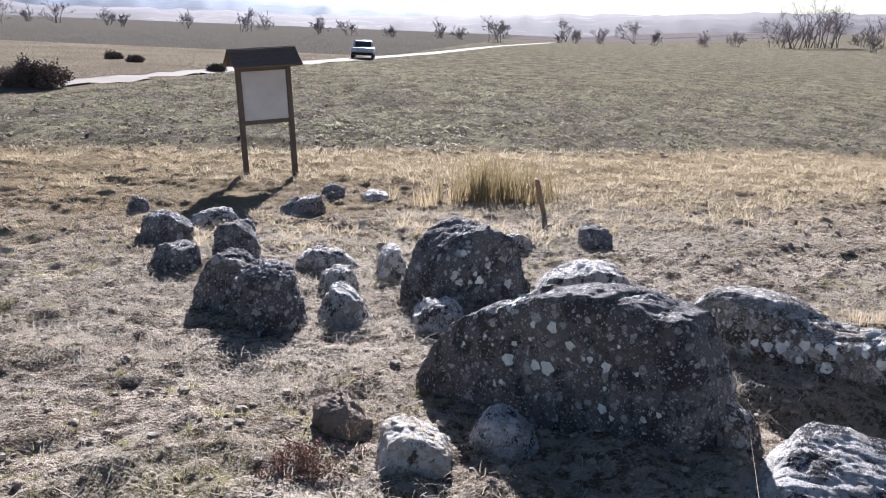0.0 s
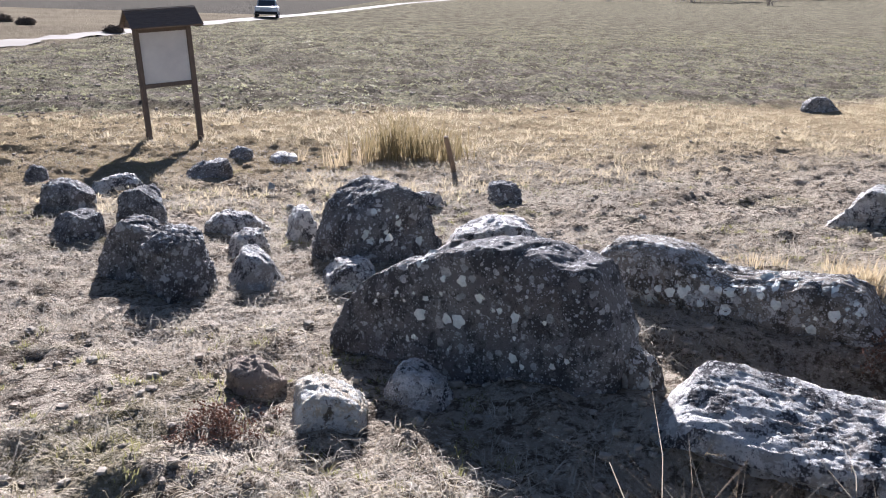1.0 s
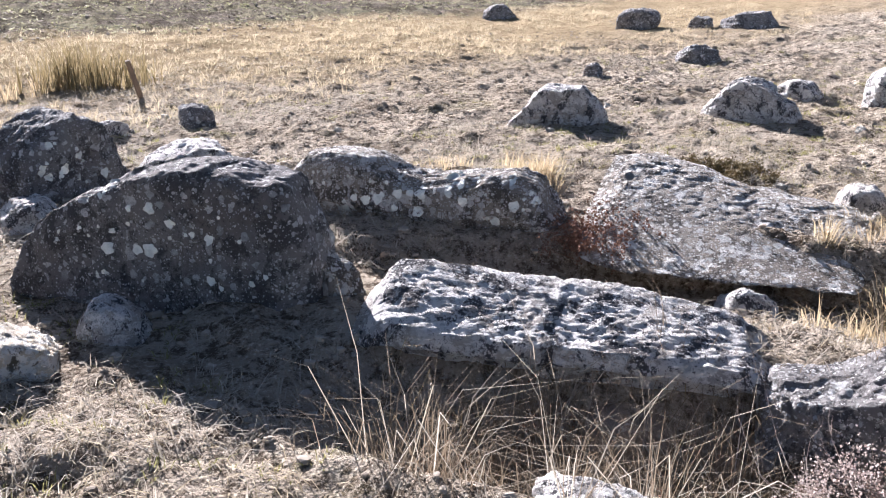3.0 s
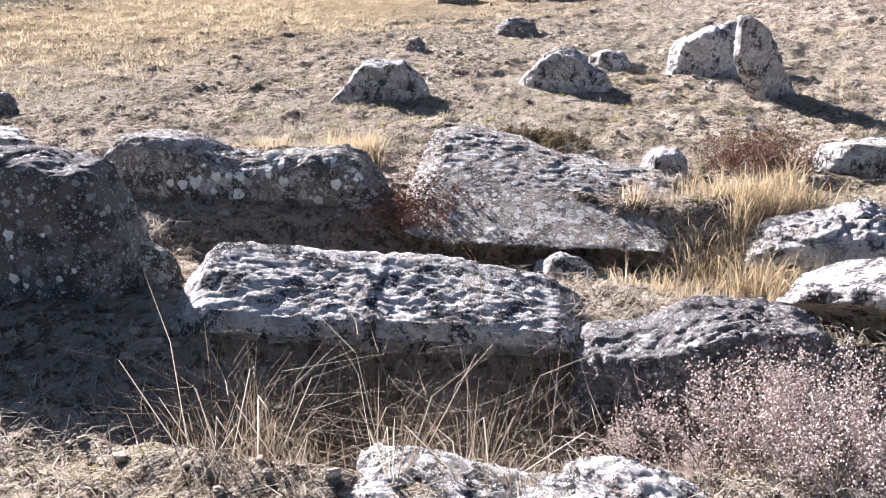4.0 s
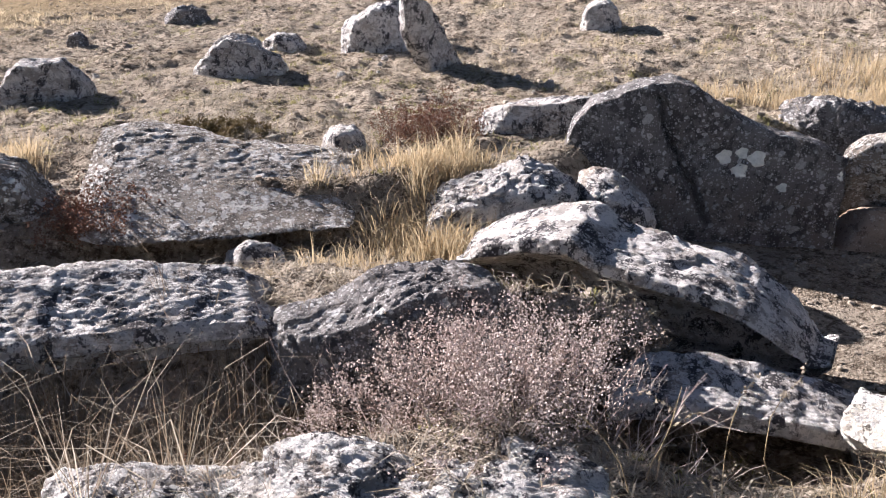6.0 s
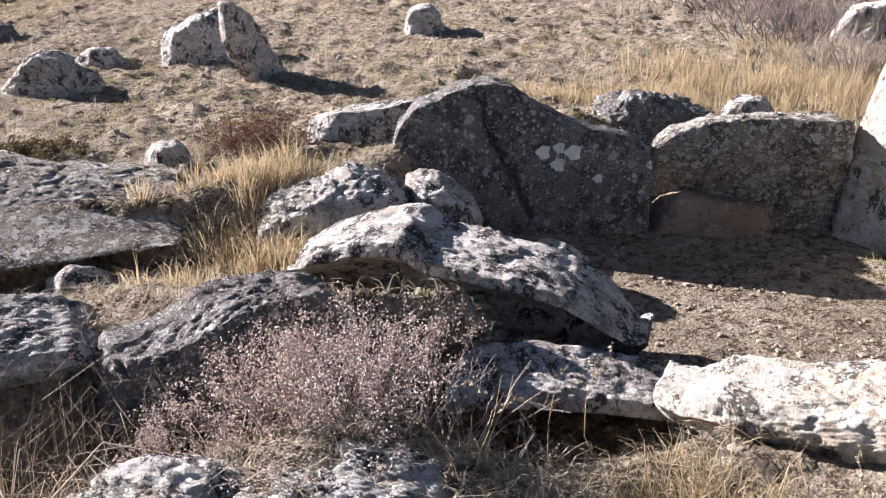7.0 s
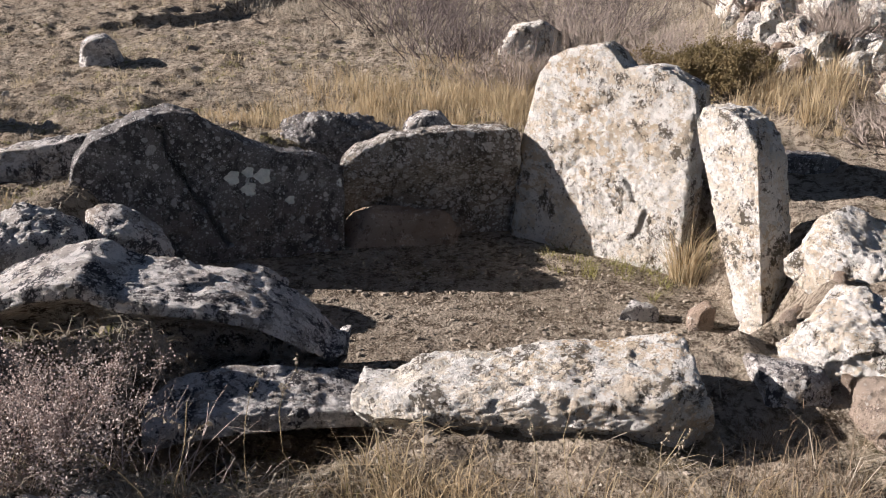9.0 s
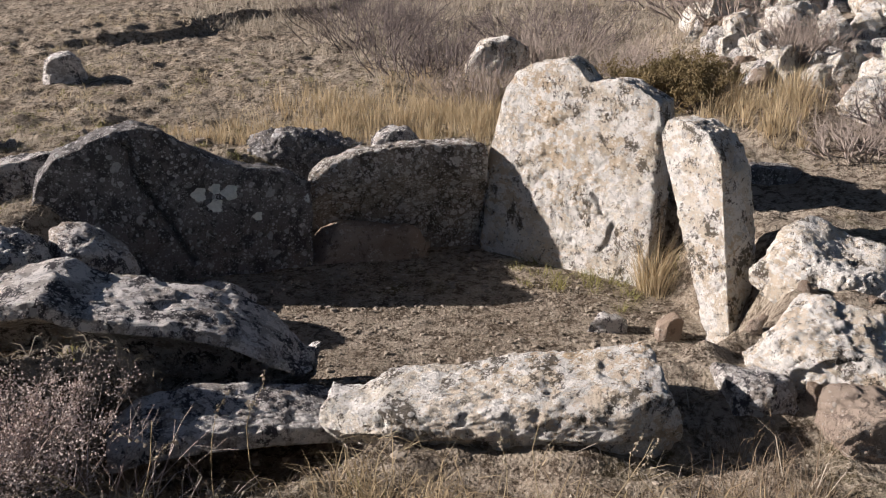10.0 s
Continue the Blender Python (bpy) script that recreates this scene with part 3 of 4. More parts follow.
stone("stone_block", "long bright pale block at the chamber edge", PALE_ROCK, 3.46, -0.17, 0.63, -86, 1.38, 0.45, [0.03, 0.03, 0.11, 0.13, 0.15, 0.17, 0.21, 0.23, 0.24, 0.27, 0.3, 0.28, 0.11], n=94, seed=38, face=0.42, rough=0.45, square=9.0, under=0.07, split=0.04)
stone("boulder", "bright pitted limestone boulder", PALE_ROCK, 3.94, -1.31, 0.75, -112, 0.67, 0.5, [0.03, 0.07, 0.2, 0.25, 0.25, 0.24, 0.23, 0.18, 0.11], n=64, seed=39, face=0.5, rough=1.1, split=0.12)
stone("boulder", "bright jagged limestone boulder", PALE_ROCK, 5.01, -1.55, 0.75, -112, 0.75, 0.5, [0.03, 0.25, 0.27, 0.23, 0.18, 0.16, 0.16, 0.12, 0.09], n=59, seed=40, face=0.5, rough=1.0, split=0.15)
stone("stone", "tan stone at the grass edge", BROWN_ROCK, 3.55, -1.41, 0.75, -76, 0.41, 0.3, [0.02, 0.04, 0.06, 0.07, 0.07, 0.06, 0.05, 0.04, 0.02], n=30, seed=41, split=0.2)
stone("stone", "weathered limestone lying on the barrow soil", MIXED_ROCK, 3.74, -1.03, 0.75, -76, 0.28, 0.3, [0.03, 0.03, 0.03, 0.03, 0.03, 0.04, 0.03, 0.03, 0.03], n=16, seed=42, split=0.2)
stone("stone", "dark brown stub standing on the chamber floor", BROWN_ROCK, 5.40, -0.81, 0.20, -75, 0.17, 0.15, [0.03, 0.05, 0.07, 0.09, 0.1, 0.11, 0.12, 0.12, 0.08], n=10, seed=43, split=0.2)
stone("stone", "weathered limestone lying on the barrow soil", MIXED_ROCK, 5.45, -0.49, 0.20, -75, 0.27, 0.15, [0.03, 0.04, 0.06, 0.07, 0.06, 0.05, 0.05, 0.03, 0.03], n=10, seed=44, split=0.2)
stone("stone_slab", "pale rock ledge below the rubble", PALE_ROCK, 8.06, -2.22, 0.75, -73, 1.25, 0.6, [0.03, 0.1, 0.15, 0.19, 0.23, 0.27, 0.29, 0.28, 0.28], n=24, seed=45, split=0.2)
stone("stone", "dark broken stone beside the uprights", GREY_ROCK, 6.94, -1.51, 0.50, -74, 0.49, 0.35, [0.23, 0.3, 0.37, 0.37, 0.38, 0.38, 0.38, 0.32, 0.27], n=20, seed=46, split=0.2)
stone("boulder", "tan boulder half hidden by shrubs", PALE_ROCK, 10.67, 0.95, 0.82, -74, 0.72, 0.5, [0.21, 0.33, 0.43, 0.46, 0.48, 0.51, 0.46, 0.4, 0.34], n=20, seed=47, split=0.2)
stone("stone_slab", "pale flat ledge stone in dry grass", MIXED_ROCK, 5.41, 3.36, 0.70, -68, 0.89, 0.5, [0.03, 0.1, 0.14, 0.17, 0.19, 0.21, 0.23, 0.25, 0.27], n=24, seed=48, split=0.2)
stone("boulder", "rounded boulder with one sunlit side", MIXED_ROCK, 3.87, 7.20, 0.49, -32, 1.04, 0.6, [(-0.5, 0.04), (-0.4, 0.12), (-0.17, 0.33), (0.17, 0.34), (0.3, 0.2), (0.46, 0.04)], n=44, seed=49, split=0.2, square=6.0)
stone("stone", "weathered limestone lying on the barrow soil", MIXED_ROCK, 5.50, 6.66, 0.57, -50, 0.99, 0.6, [0.26, 0.31, 0.35, 0.36, 0.33, 0.27, 0.21, 0.18, 0.03], n=44, seed=50, split=0.3)
stone("stone", "weathered limestone lying on the barrow soil", MIXED_ROCK, 6.59, 7.44, 0.55, -56, 0.60, 0.4, [0.08, 0.13, 0.17, 0.2, 0.19, 0.18, 0.12, 0.07, 0.03], n=14, seed=51, split=0.2)
stone("boulder", "pale boulder propped against a tilted plate", MIXED_ROCK, 7.23, 6.84, 0.60, -30, 0.92, 0.6, [(-0.39, 0.08), (-0.34, 0.2), (-0.16, 0.35), (0.06, 0.45), (0.25, 0.5), (0.37, 0.5), (0.47, 0.34)], n=44, seed=52, split=0.1, square=7.0)
stone("stone_slab", "pale triangular plate tilted on its edge", MIXED_ROCK, 6.75, 5.53, 0.65, 4, 0.77, 0.18, [(-0.53, 0.56), (-0.45, 0.67), (-0.36, 0.7), (-0.2, 0.64), (-0.06, 0.52), (0.0, 0.4)], n=44, seed=53, shear=0.6, split=0.0, square=12.0)
stone("stone", "dark lichened stone lying on the dry soil", GREY_ROCK, 5.73, 10.20, 0.36, -45, 0.29, 0.25, [0.08, 0.11, 0.13, 0.15, 0.16, 0.14, 0.11, 0.08, 0.06], n=24, seed=54, split=0.2)
stone("stone", "dark lichened stone lying on the dry soil", GREY_ROCK, 7.77, 10.99, 0.38, -66, 0.69, 0.4, [0.06, 0.12, 0.17, 0.23, 0.22, 0.2, 0.19, 0.16, 0.05], n=24, seed=55, split=0.2)
stone("stone", "weathered limestone lying on the barrow soil", MIXED_ROCK, 9.64, 5.59, 0.72, -57, 0.48, 0.5, [0.1, 0.22, 0.28, 0.29, 0.3, 0.31, 0.27, 0.23, 0.2], n=14, seed=56, split=0.2)
stone("stone", "weathered limestone lying on the barrow soil", MIXED_ROCK, 4.30, 4.02, 0.66, -35, 0.33, 0.3, [0.03, 0.07, 0.11, 0.13, 0.13, 0.14, 0.12, 0.09, 0.06], n=14, seed=57, split=0.2)
stone("stone", "dark lichened stone lying on the dry soil", GREY_ROCK, 8.27, 19.86, 0.00, -5, 0.84, 0.6, [0.15, 0.21, 0.28, 0.3, 0.29, 0.29, 0.28, 0.21, 0.13], n=24, seed=58, split=0.2)
stone("stone", "dark lichened stone lying on the dry soil", GREY_ROCK, 9.79, 16.19, 0.17, -48, 0.86, 0.7, [0.22, 0.33, 0.36, 0.37, 0.38, 0.39, 0.37, 0.32, 0.27], n=24, seed=59, split=0.2)
stone("stone", "dark lichened stone lying on the dry soil", GREY_ROCK, 10.55, 15.24, 0.28, -51, 0.50, 0.6, [0.08, 0.13, 0.17, 0.22, 0.22, 0.22, 0.21, 0.21, 0.21], n=24, seed=60, split=0.2)
stone("stone", "dark lichened stone lying on the dry soil", GREY_ROCK, 11.17, 14.60, 0.36, -53, 1.09, 0.8, [0.11, 0.16, 0.21, 0.25, 0.27, 0.29, 0.31, 0.23, 0.14], n=24, seed=61, split=0.2)
stone("stone", "dark lichened stone lying on the dry soil", GREY_ROCK, 7.75, 11.02, 0.37, -26, 0.58, 0.5, [0.08, 0.15, 0.21, 0.24, 0.24, 0.25, 0.24, 0.17, 0.1], n=24, seed=62, split=0.2)
stone("stone", "dark lichened stone lying on the dry soil", GREY_ROCK, -3.18, 8.21, 0.22, 47, 0.50, 0.5, [0.14, 0.26, 0.27, 0.27, 0.28, 0.26, 0.24, 0.21, 0.1], n=40, seed=63, split=0.2)
stone("stone", "weathered limestone lying on the barrow soil", MIXED_ROCK, -3.13, 9.42, 0.15, 27, 0.61, 0.35, [0.08, 0.1, 0.12, 0.14, 0.15, 0.15, 0.15, 0.11, 0.08], n=40, seed=64, split=0.2)
stone("stone", "dark lichened stone lying on the dry soil", GREY_ROCK, -2.61, 6.97, 0.31, 40, 0.44, 0.5, [0.06, 0.1, 0.14, 0.18, 0.18, 0.19, 0.19, 0.16, 0.1], n=40, seed=65, split=0.2)
stone("boulder", "leaning dark furrowed boulder", GREY_ROCK, -1.75, 5.80, 0.41, -4, 0.55, 0.5, [0.04, 0.2, 0.3, 0.36, 0.35, 0.34, 0.3, 0.26, 0.15], n=40, seed=66, split=0.2, rough=1.1)
stone("boulder", "dark furrowed boulder with pale ridges", GREY_ROCK, -1.40, 5.39, 0.45, 6, 0.53, 0.6, [0.15, 0.29, 0.32, 0.35, 0.34, 0.33, 0.3, 0.25, 0.08], n=59, seed=67, rough=1.3, split=0.22, square=5.0)
stone("stone", "dark lichened stone lying on the dry soil", GREY_ROCK, -2.25, 7.38, 0.30, -5, 0.46, 0.5, [0.22, 0.26, 0.3, 0.32, 0.32, 0.33, 0.29, 0.25, 0.21], n=40, seed=68, split=0.2)
stone("stone", "weathered limestone lying on the barrow soil", MIXED_ROCK, -1.45, 7.37, 0.32, 9, 0.52, 0.5, [0.03, 0.07, 0.12, 0.12, 0.11, 0.11, 0.08, 0.04, 0.03], n=40, seed=69, split=0.2)
stone("stone", "weathered limestone lying on the barrow soil", MIXED_ROCK, -1.16, 6.41, 0.39, 9, 0.33, 0.4, [0.05, 0.09, 0.12, 0.16, 0.15, 0.15, 0.15, 0.11, 0.04], n=40, seed=70, split=0.2)
stone("stone", "weathered limestone lying on the barrow soil", MIXED_ROCK, -0.94, 5.63, 0.44, 15, 0.38, 0.45, [0.04, 0.11, 0.18, 0.17, 0.17, 0.14, 0.09, 0.05, 0.03], n=40, seed=71, split=0.2)
stone("stone", "weathered limestone lying on the barrow soil", MIXED_ROCK, -0.85, 6.92, 0.37, 18, 0.31, 0.45, [0.08, 0.13, 0.17, 0.2, 0.22, 0.22, 0.18, 0.14, 0.1], n=40, seed=72, split=0.2)
stone("stone", "dark lichened stone lying on the dry soil", GREY_ROCK, -2.42, 10.43, 0.12, 33, 0.51, 0.5, [0.04, 0.08, 0.13, 0.17, 0.18, 0.19, 0.21, 0.15, 0.08], n=24, seed=73, split=0.2)
stone("stone", "dark lichened stone lying on the dry soil", GREY_ROCK, -2.40, 11.92, 0.06, 34, 0.30, 0.4, [0.05, 0.08, 0.11, 0.13, 0.15, 0.14, 0.12, 0.11, 0.1], n=24, seed=74, split=0.2)
stone("stone", "dark lichened stone lying on the dry soil", GREY_ROCK, -4.30, 10.08, 0.09, 30, 0.26, 0.3, [0.05, 0.08, 0.11, 0.14, 0.15, 0.14, 0.14, 0.13, 0.13], n=24, seed=75, split=0.2)
stone("stone", "weathered limestone lying on the barrow soil", MIXED_ROCK, -1.88, 12.05, 0.06, 15, 0.39, 0.5, [0.03, 0.03, 0.03, 0.05, 0.06, 0.05, 0.03, 0.03, 0.03], n=10, seed=76, split=0.2)
stone("stone", "reddish brown stone with sunlit top", BROWN_ROCK, -0.59, 3.66, 0.57, 8, 0.31, 0.36, [0.03, 0.07, 0.12, 0.13, 0.13, 0.13, 0.1, 0.08, 0.03], n=40, seed=77, face=0.1, split=0.2)
stone("stone", "flat-topped pale stone glowing in sun", PALE_ROCK, -0.20, 3.34, 0.59, 14, 0.35, 0.36, [0.03, 0.12, 0.14, 0.15, 0.14, 0.12, 0.1, 0.07, 0.03], n=40, seed=78, face=0.02, split=0.12, square=8.0, rough=0.5)
stone("stone", "rounded grey and white stone", MIXED_ROCK, 0.17, 3.56, 0.59, 15, 0.33, 0.3, [0.03, 0.08, 0.12, 0.13, 0.13, 0.11, 0.08, 0.04, 0.03], n=40, seed=79, face=0.1, split=0.2)


# ---- plants and loose ground cover ----
RNG = np.random.default_rng(5)


def blade_mesh(name, roots, height, bend, way, width, material, turn=None):
    """Grass blades: each a bent, tapering strip of three triangles."""
    n = len(roots)
    d = np.stack([np.cos(way), np.sin(way), np.zeros(n)], 1)
    t = way + np.pi / 2 if turn is None else turn
    s = np.stack([np.cos(t), np.sin(t), np.zeros(n)], 1) * (width / 2)[:, None]
    up = np.array((0, 0, 1.0))
    mid = roots + up * (height * 0.55)[:, None] + d * (height * bend * 0.3)[:, None]
    tip = roots + up * (height * (1 - 0.35 * np.clip(bend, 0, 2.6)))[:, None] + d * (height * bend)[:, None]
    v = np.stack([roots - s, roots + s, mid + s * 0.7, mid - s * 0.7, tip], 1).reshape(-1, 3)
    k = np.arange(n)[:, None] * 5
    f = np.concatenate([k + (0, 1, 2), k + (0, 2, 3), k + (3, 2, 4)])
    return mesh_from(name, v, f, material, False)


def on_ground(x, y):
    return np.stack([x, y, ground_z(x, y)], 1)


def tufts(centres, per, spread, tall, bend, width, name, material, label, category="grass", lean_way=None):
    """Many tufts of grass in one mesh."""
    c = np.repeat(np.asarray(centres), per, 0)
    n = len(c)
    a, r = RNG.uniform(0, 2 * np.pi, n), np.abs(RNG.normal(0, spread, n))
    x, y = c[:, 0] + np.cos(a) * r, c[:, 1] + np.sin(a) * r
    h = RNG.uniform(0.45, 1.1, n) * tall * (c[:, 2] if c.shape[1] > 2 else 1)
    way = a + RNG.normal(0, 0.7, n) if lean_way is None else RNG.normal(lean_way, 0.8, n)
    ob = new(name, blade_mesh(name, on_ground(x, y) - (0, 0, 0.01), h, np.abs(RNG.normal(bend, bend * 0.5, n)), way, RNG.uniform(0.6, 1.3, n) * width, material, RNG.uniform(0, 6.3, n)))
    return tagged(ob, label, category, kind="stuff")


def scatter(n, x0, x1, y0, y1, keep=None, near=0.0):
    """Random places in a stretch of the plan, kept by noise and by a rule, more of them close to the stones."""
    x, y = RNG.uniform(x0, x1, n), RNG.uniform(y0, y1, n)
    if near:
        x, y = 1.5 + (x - 1.5) * RNG.uniform(0, 1, n) ** near, 2.0 + (y - 2.0) * RNG.uniform(0, 1, n) ** near
    if keep is not None:
        k = keep(x, y)
        x, y = x[k], y[k]
    return x, y


def patchy(x, y, freq, level, seed):
    return layered(np.stack([x, y, np.zeros(len(x))], 1), freq, 3, 0.55, seed) > level


def chamber(x, y):
    return hollow(x, y, 5.25, 0.7, 1.7, 1.95, 0, 0.1) > 0.5


# flat-lying straw litter over the barrow
x, y = scatter(190000, -8, 13, -1.2, 15, lambda x, y: patchy(x, y, 1.1, -0.05, 31) & ~chamber(x, y), 0.45)
n = len(x)
litter = blade_mesh("straw_litter", on_ground(x, y) + (0, 0, 0.004), 0.012 + 0.085 * RNG.uniform(0, 1, n) ** 3, RNG.uniform(0.8, 3.4, n), RNG.uniform(0, 6.3, n), RNG.uniform(0.002, 0.006, n), GREY_STRAW)
tagged(new("straw_litter", litter), "bleached straw litter scattered on soil", "straw", kind="stuff")

x, y = scatter(18000, -6, 8, -1.0, 9, lambda x, y: patchy(x, y, 0.9, 0.1, 36) & ~chamber(x, y), 0.4)
n = len(x)
straws = blade_mesh("long_straws", on_ground(x, y) + (0, 0, 0.004), RNG.uniform(0.02, 0.05, n), RNG.uniform(2.5, 5.0, n), RNG.uniform(0, 6.3, n), RNG.uniform(0.003, 0.006, n), STRAW)
tagged(new("long_straws", straws), "long pale straws lying on the soil", "straw", kind="stuff")

# small green and grey tufts
x, y = scatter(4600, -7, 12, -0.8, 13, lambda x, y: patchy(x, y, 0.7, 0.1, 12) & ~chamber(x, y), 0.3)
tufts(np.stack([x, y, RNG.uniform(0.5, 1.2, len(x))], 1), 16, 0.035, 0.055, 0.7, 0.005, "green_grass", GREEN_BLADE, "short green winter grass in sparse tufts")
x, y = scatter(4200, -8, 13, -0.8, 14, lambda x, y: patchy(x, y, 0.6, -0.1, 44) & ~chamber(x, y), 0.3)
tufts(np.stack([x, y, RNG.uniform(0.4, 1.3, len(x))], 1), 13, 0.035, 0.085, 0.9, 0.0045, "dead_grass", GREY_STRAW, "short dead grey grass tufts")

# pale dry grass band before the field
x, y = scatter(9000, -12, 14, 8, 24, lambda x, y: (y - 0.36 * x > 9.0 + 2.0 * grain(np.stack([x, y, 0 * x], 1), 0.5, 3)) & (y - 0.36 * x < 18.2) & patchy(x, y, 0.5, -0.3, 51))
tufts(np.stack([x, y, RNG.uniform(0.5, 1.3, len(x))], 1), 12, 0.07, 0.13, 1.2, 0.007, "straw_grass", STRAW, "knee-low straw grass along the field edge")

# golden grass in the passage, round the slabs and behind the chamber
GOLD = [(3.78, 2.72, 0.22, 0.28, 50, 0.30), (3.1, 2.45, 0.3, 0.15, 30, 0.2), (4.25, 3.2, 0.25, 0.28, 34, 0.24), (2.75, 5.25, 0.22, 0.2, 26, 0.22), (4.3, 3.3, 0.5, 0.3, 36, 0.18), (2.0, 5.45, 0.5, 0.2, 18, 0.15),
        (8.3, 1.4, 0.75, 0.9, 150, 0.32), (8.6, 0.2, 0.6, 0.6, 80, 0.36), (7.2, 2.2, 0.4, 0.8, 70, 0.22), (6.6, 3.0, 0.5, 0.3, 34, 0.16), (8.2, -1.5, 0.5, 0.35, 60, 0.34), (6.12, -0.74, 0.04, 0.05, 11, 0.46), (10.0, 1.2, 0.9, 0.7, 60, 0.28)]
spots = np.array([(cx + RNG.normal() * sx * 0.6, cy + RNG.normal() * sy * 0.6, RNG.uniform(0.6, 1.15) * tall / 0.3) for cx, cy, sx, sy, k, tall in GOLD for _ in range(k)])
tufts(spots, 18, 0.05, 0.3, 0.55, 0.0055, "golden_grass", GOLD_STRAW, "tall golden dry grass between the stones")
tufts(spots[::2] + (0.02, 0.01, 0), 14, 0.07, 0.3, 0.7, 0.0045, "golden_grass", STRAW, "pale bent dry grass between the stones")

# tangled brown grass in the hollow before the long block and at the feet of the chamber stones
TANGLE = [(1.42, 2.42, 0.35, 0.16, 100, 0.46), (1.92, 2.12, 0.42, 0.17, 150, 0.46), (2.35, 1.75, 0.28, 0.18, 60, 0.20), (1.2, 2.2, 0.3, 0.2, 24, 0.14), (2.72, -0.15, 0.16, 0.45, 70, 0.15), (2.7, -0.85, 0.22, 0.4, 70, 0.17), (3.1, -1.05, 0.3, 0.25, 40, 0.2), (2.5, 0.5, 0.2, 0.3, 24, 0.12), (1.75, 1.55, 0.2, 0.2, 14, 0.14)]
spots = np.array([(cx + RNG.normal() * sx * 0.7, cy + RNG.normal() * sy * 0.7, RNG.uniform(0.5, 1.2) * tall / 0.2) for cx, cy, sx, sy, k, tall in TANGLE for _ in range(k)])
tufts(spots, 16, 0.05, 0.2, 0.7, 0.0026, "tangled_grass", DARK_STRAW, "tangled brown dead grass at the foot of the stones")
tufts(spots[::5], 9, 0.06, 0.25, 0.9, 0.0040, "tangled_grass", GREY_STRAW, "tangled pale dead grass at the foot of the stones")
edge = np.array([(2.62 + 0.3 * RNG.uniform() ** 2 + 0.10 * math.sin(5 * v), v, RNG.uniform(0.5, 1.3)) for v in RNG.uniform(-1.5, 0.35, 190)])
tufts(edge, 13, 0.05, 0.2, 0.95, 0.0044, "straw_grass", GOLD_STRAW, "bleached straw tufts before the pale block")
tufts(edge[::3] + (-0.15, 0.02, 0), 16, 0.06, 0.09, 0.8, 0.004, "green_grass", GREEN_BLADE, "short green grass among bleached straw")
tufts(np.array([(6.35 + RNG.normal() * 0.22, -0.35 + RNG.normal() * 0.3, 1.0) for _ in range(40)]), 24, 0.04, 0.11, 0.9, 0.005, "green_grass", GREEN_BLADE, "green grass below the sunlit orthostats")


def tube_mesh(name, a, b, ra, rb, material):
    """Straight twig pieces from a to b as three-sided tapering prisms."""
    a, b = np.asarray(a), np.asarray(b)
    d = b - a
    d = d / np.maximum(1e-9, np.linalg.norm(d, axis=1, keepdims=True))
    side = np.cross(d, np.where(np.abs(d[:, 2:3]) > 0.9, (1.0, 0, 0), (0, 0, 1.0)))
    side /= np.linalg.norm(side, axis=1, keepdims=True)
    other = np.cross(d, side)
    rings = []
    for base, rad in ((a, ra), (b, rb)):
        for k in range(3):
            ang = 2 * np.pi * k / 3
            rings.append(base + (side * math.cos(ang) + other * math.sin(ang)) * np.asarray(rad)[:, None])
    v = np.stack(rings, 1).reshape(-1, 3)
    k = np.arange(len(a))[:, None] * 6
    f = np.concatenate([k + (i, (i + 1) % 3, 3 + (i + 1) % 3) for i in range(3)] + [k + (i, 3 + (i + 1) % 3, 3 + i) for i in range(3)])
    return mesh_from(name, v, f, material)


def branches(rng, roots, first, length, radius, levels, kids, spread, shrink=0.62, bits=3, lift=0.15):
    """Twig pieces of a branching plant: rows of start, end, radii and level."""
    out = []
    todo = [(np.array(r, float), np.array(d, float), length * rng.uniform(0.7, 1.2), radius, 0) for r, d in zip(roots, first)]
    while todo:
        p, d, ln, rad, lev = todo.pop()
        d = d / np.linalg.norm(d)
        forks = []
        for i in range(bits):
            d = d + rng.normal(0, 0.16, 3) + (0, 0, lift * 0.3)
            d /= np.linalg.norm(d)
            e = p + d * ln / bits
            r0, r1 = rad * (1 - 0.5 * i / bits), rad * (1 - 0.5 * (i + 1) / bits)
            out.append((p, e, r0, r1, lev))
            p = e
            forks.append((p, d, r1))
        if lev + 1 < levels:
            for _ in range(kids):
                fp, fd, fr = forks[rng.integers(0, len(forks))]
                nd = fd + rng.normal(0, spread, 3) + (0, 0, lift)
                todo.append((fp, nd, ln * shrink * rng.uniform(0.7, 1.2), fr * 0.75, lev + 1))
    return out


def seed_mesh(name, rng, pts, size, material):
    """Small four-sided seed heads or dead leaves at the points."""
    n = len(pts)
    base = np.array([(1, 0, -0.5), (-0.5, 0.8, -0.5), (-0.5, -0.8, -0.5), (0, 0, 1.1)])
    rot = rng.normal(size=(n, 3, 3))
    q, _ = np.linalg.qr(rot)
    v = (np.einsum("nij,kj->nki", q, base) * (size * rng.uniform(0.5, 1.3, n))[:, None, None] + pts[:, None, :]).reshape(-1, 3)
    k = np.arange(n)[:, None] * 4
    return mesh_from(name, v, np.concatenate([k + t for t in ((0, 1, 2), (0, 1, 3), (1, 2, 3), (2, 0, 3))]), material, False)


def shrub(name, label, x, y, wide, tall, stems, levels, kids, radius, twig, seeds=None, seed=1, per=3, size=0.006, flat=0.5, parts=("twig_mass", "seed_mass"), deep=None):
    rng = np.random.default_rng(seed)
    z = float(ground_z(np.array([x]), np.array([y]))[0])
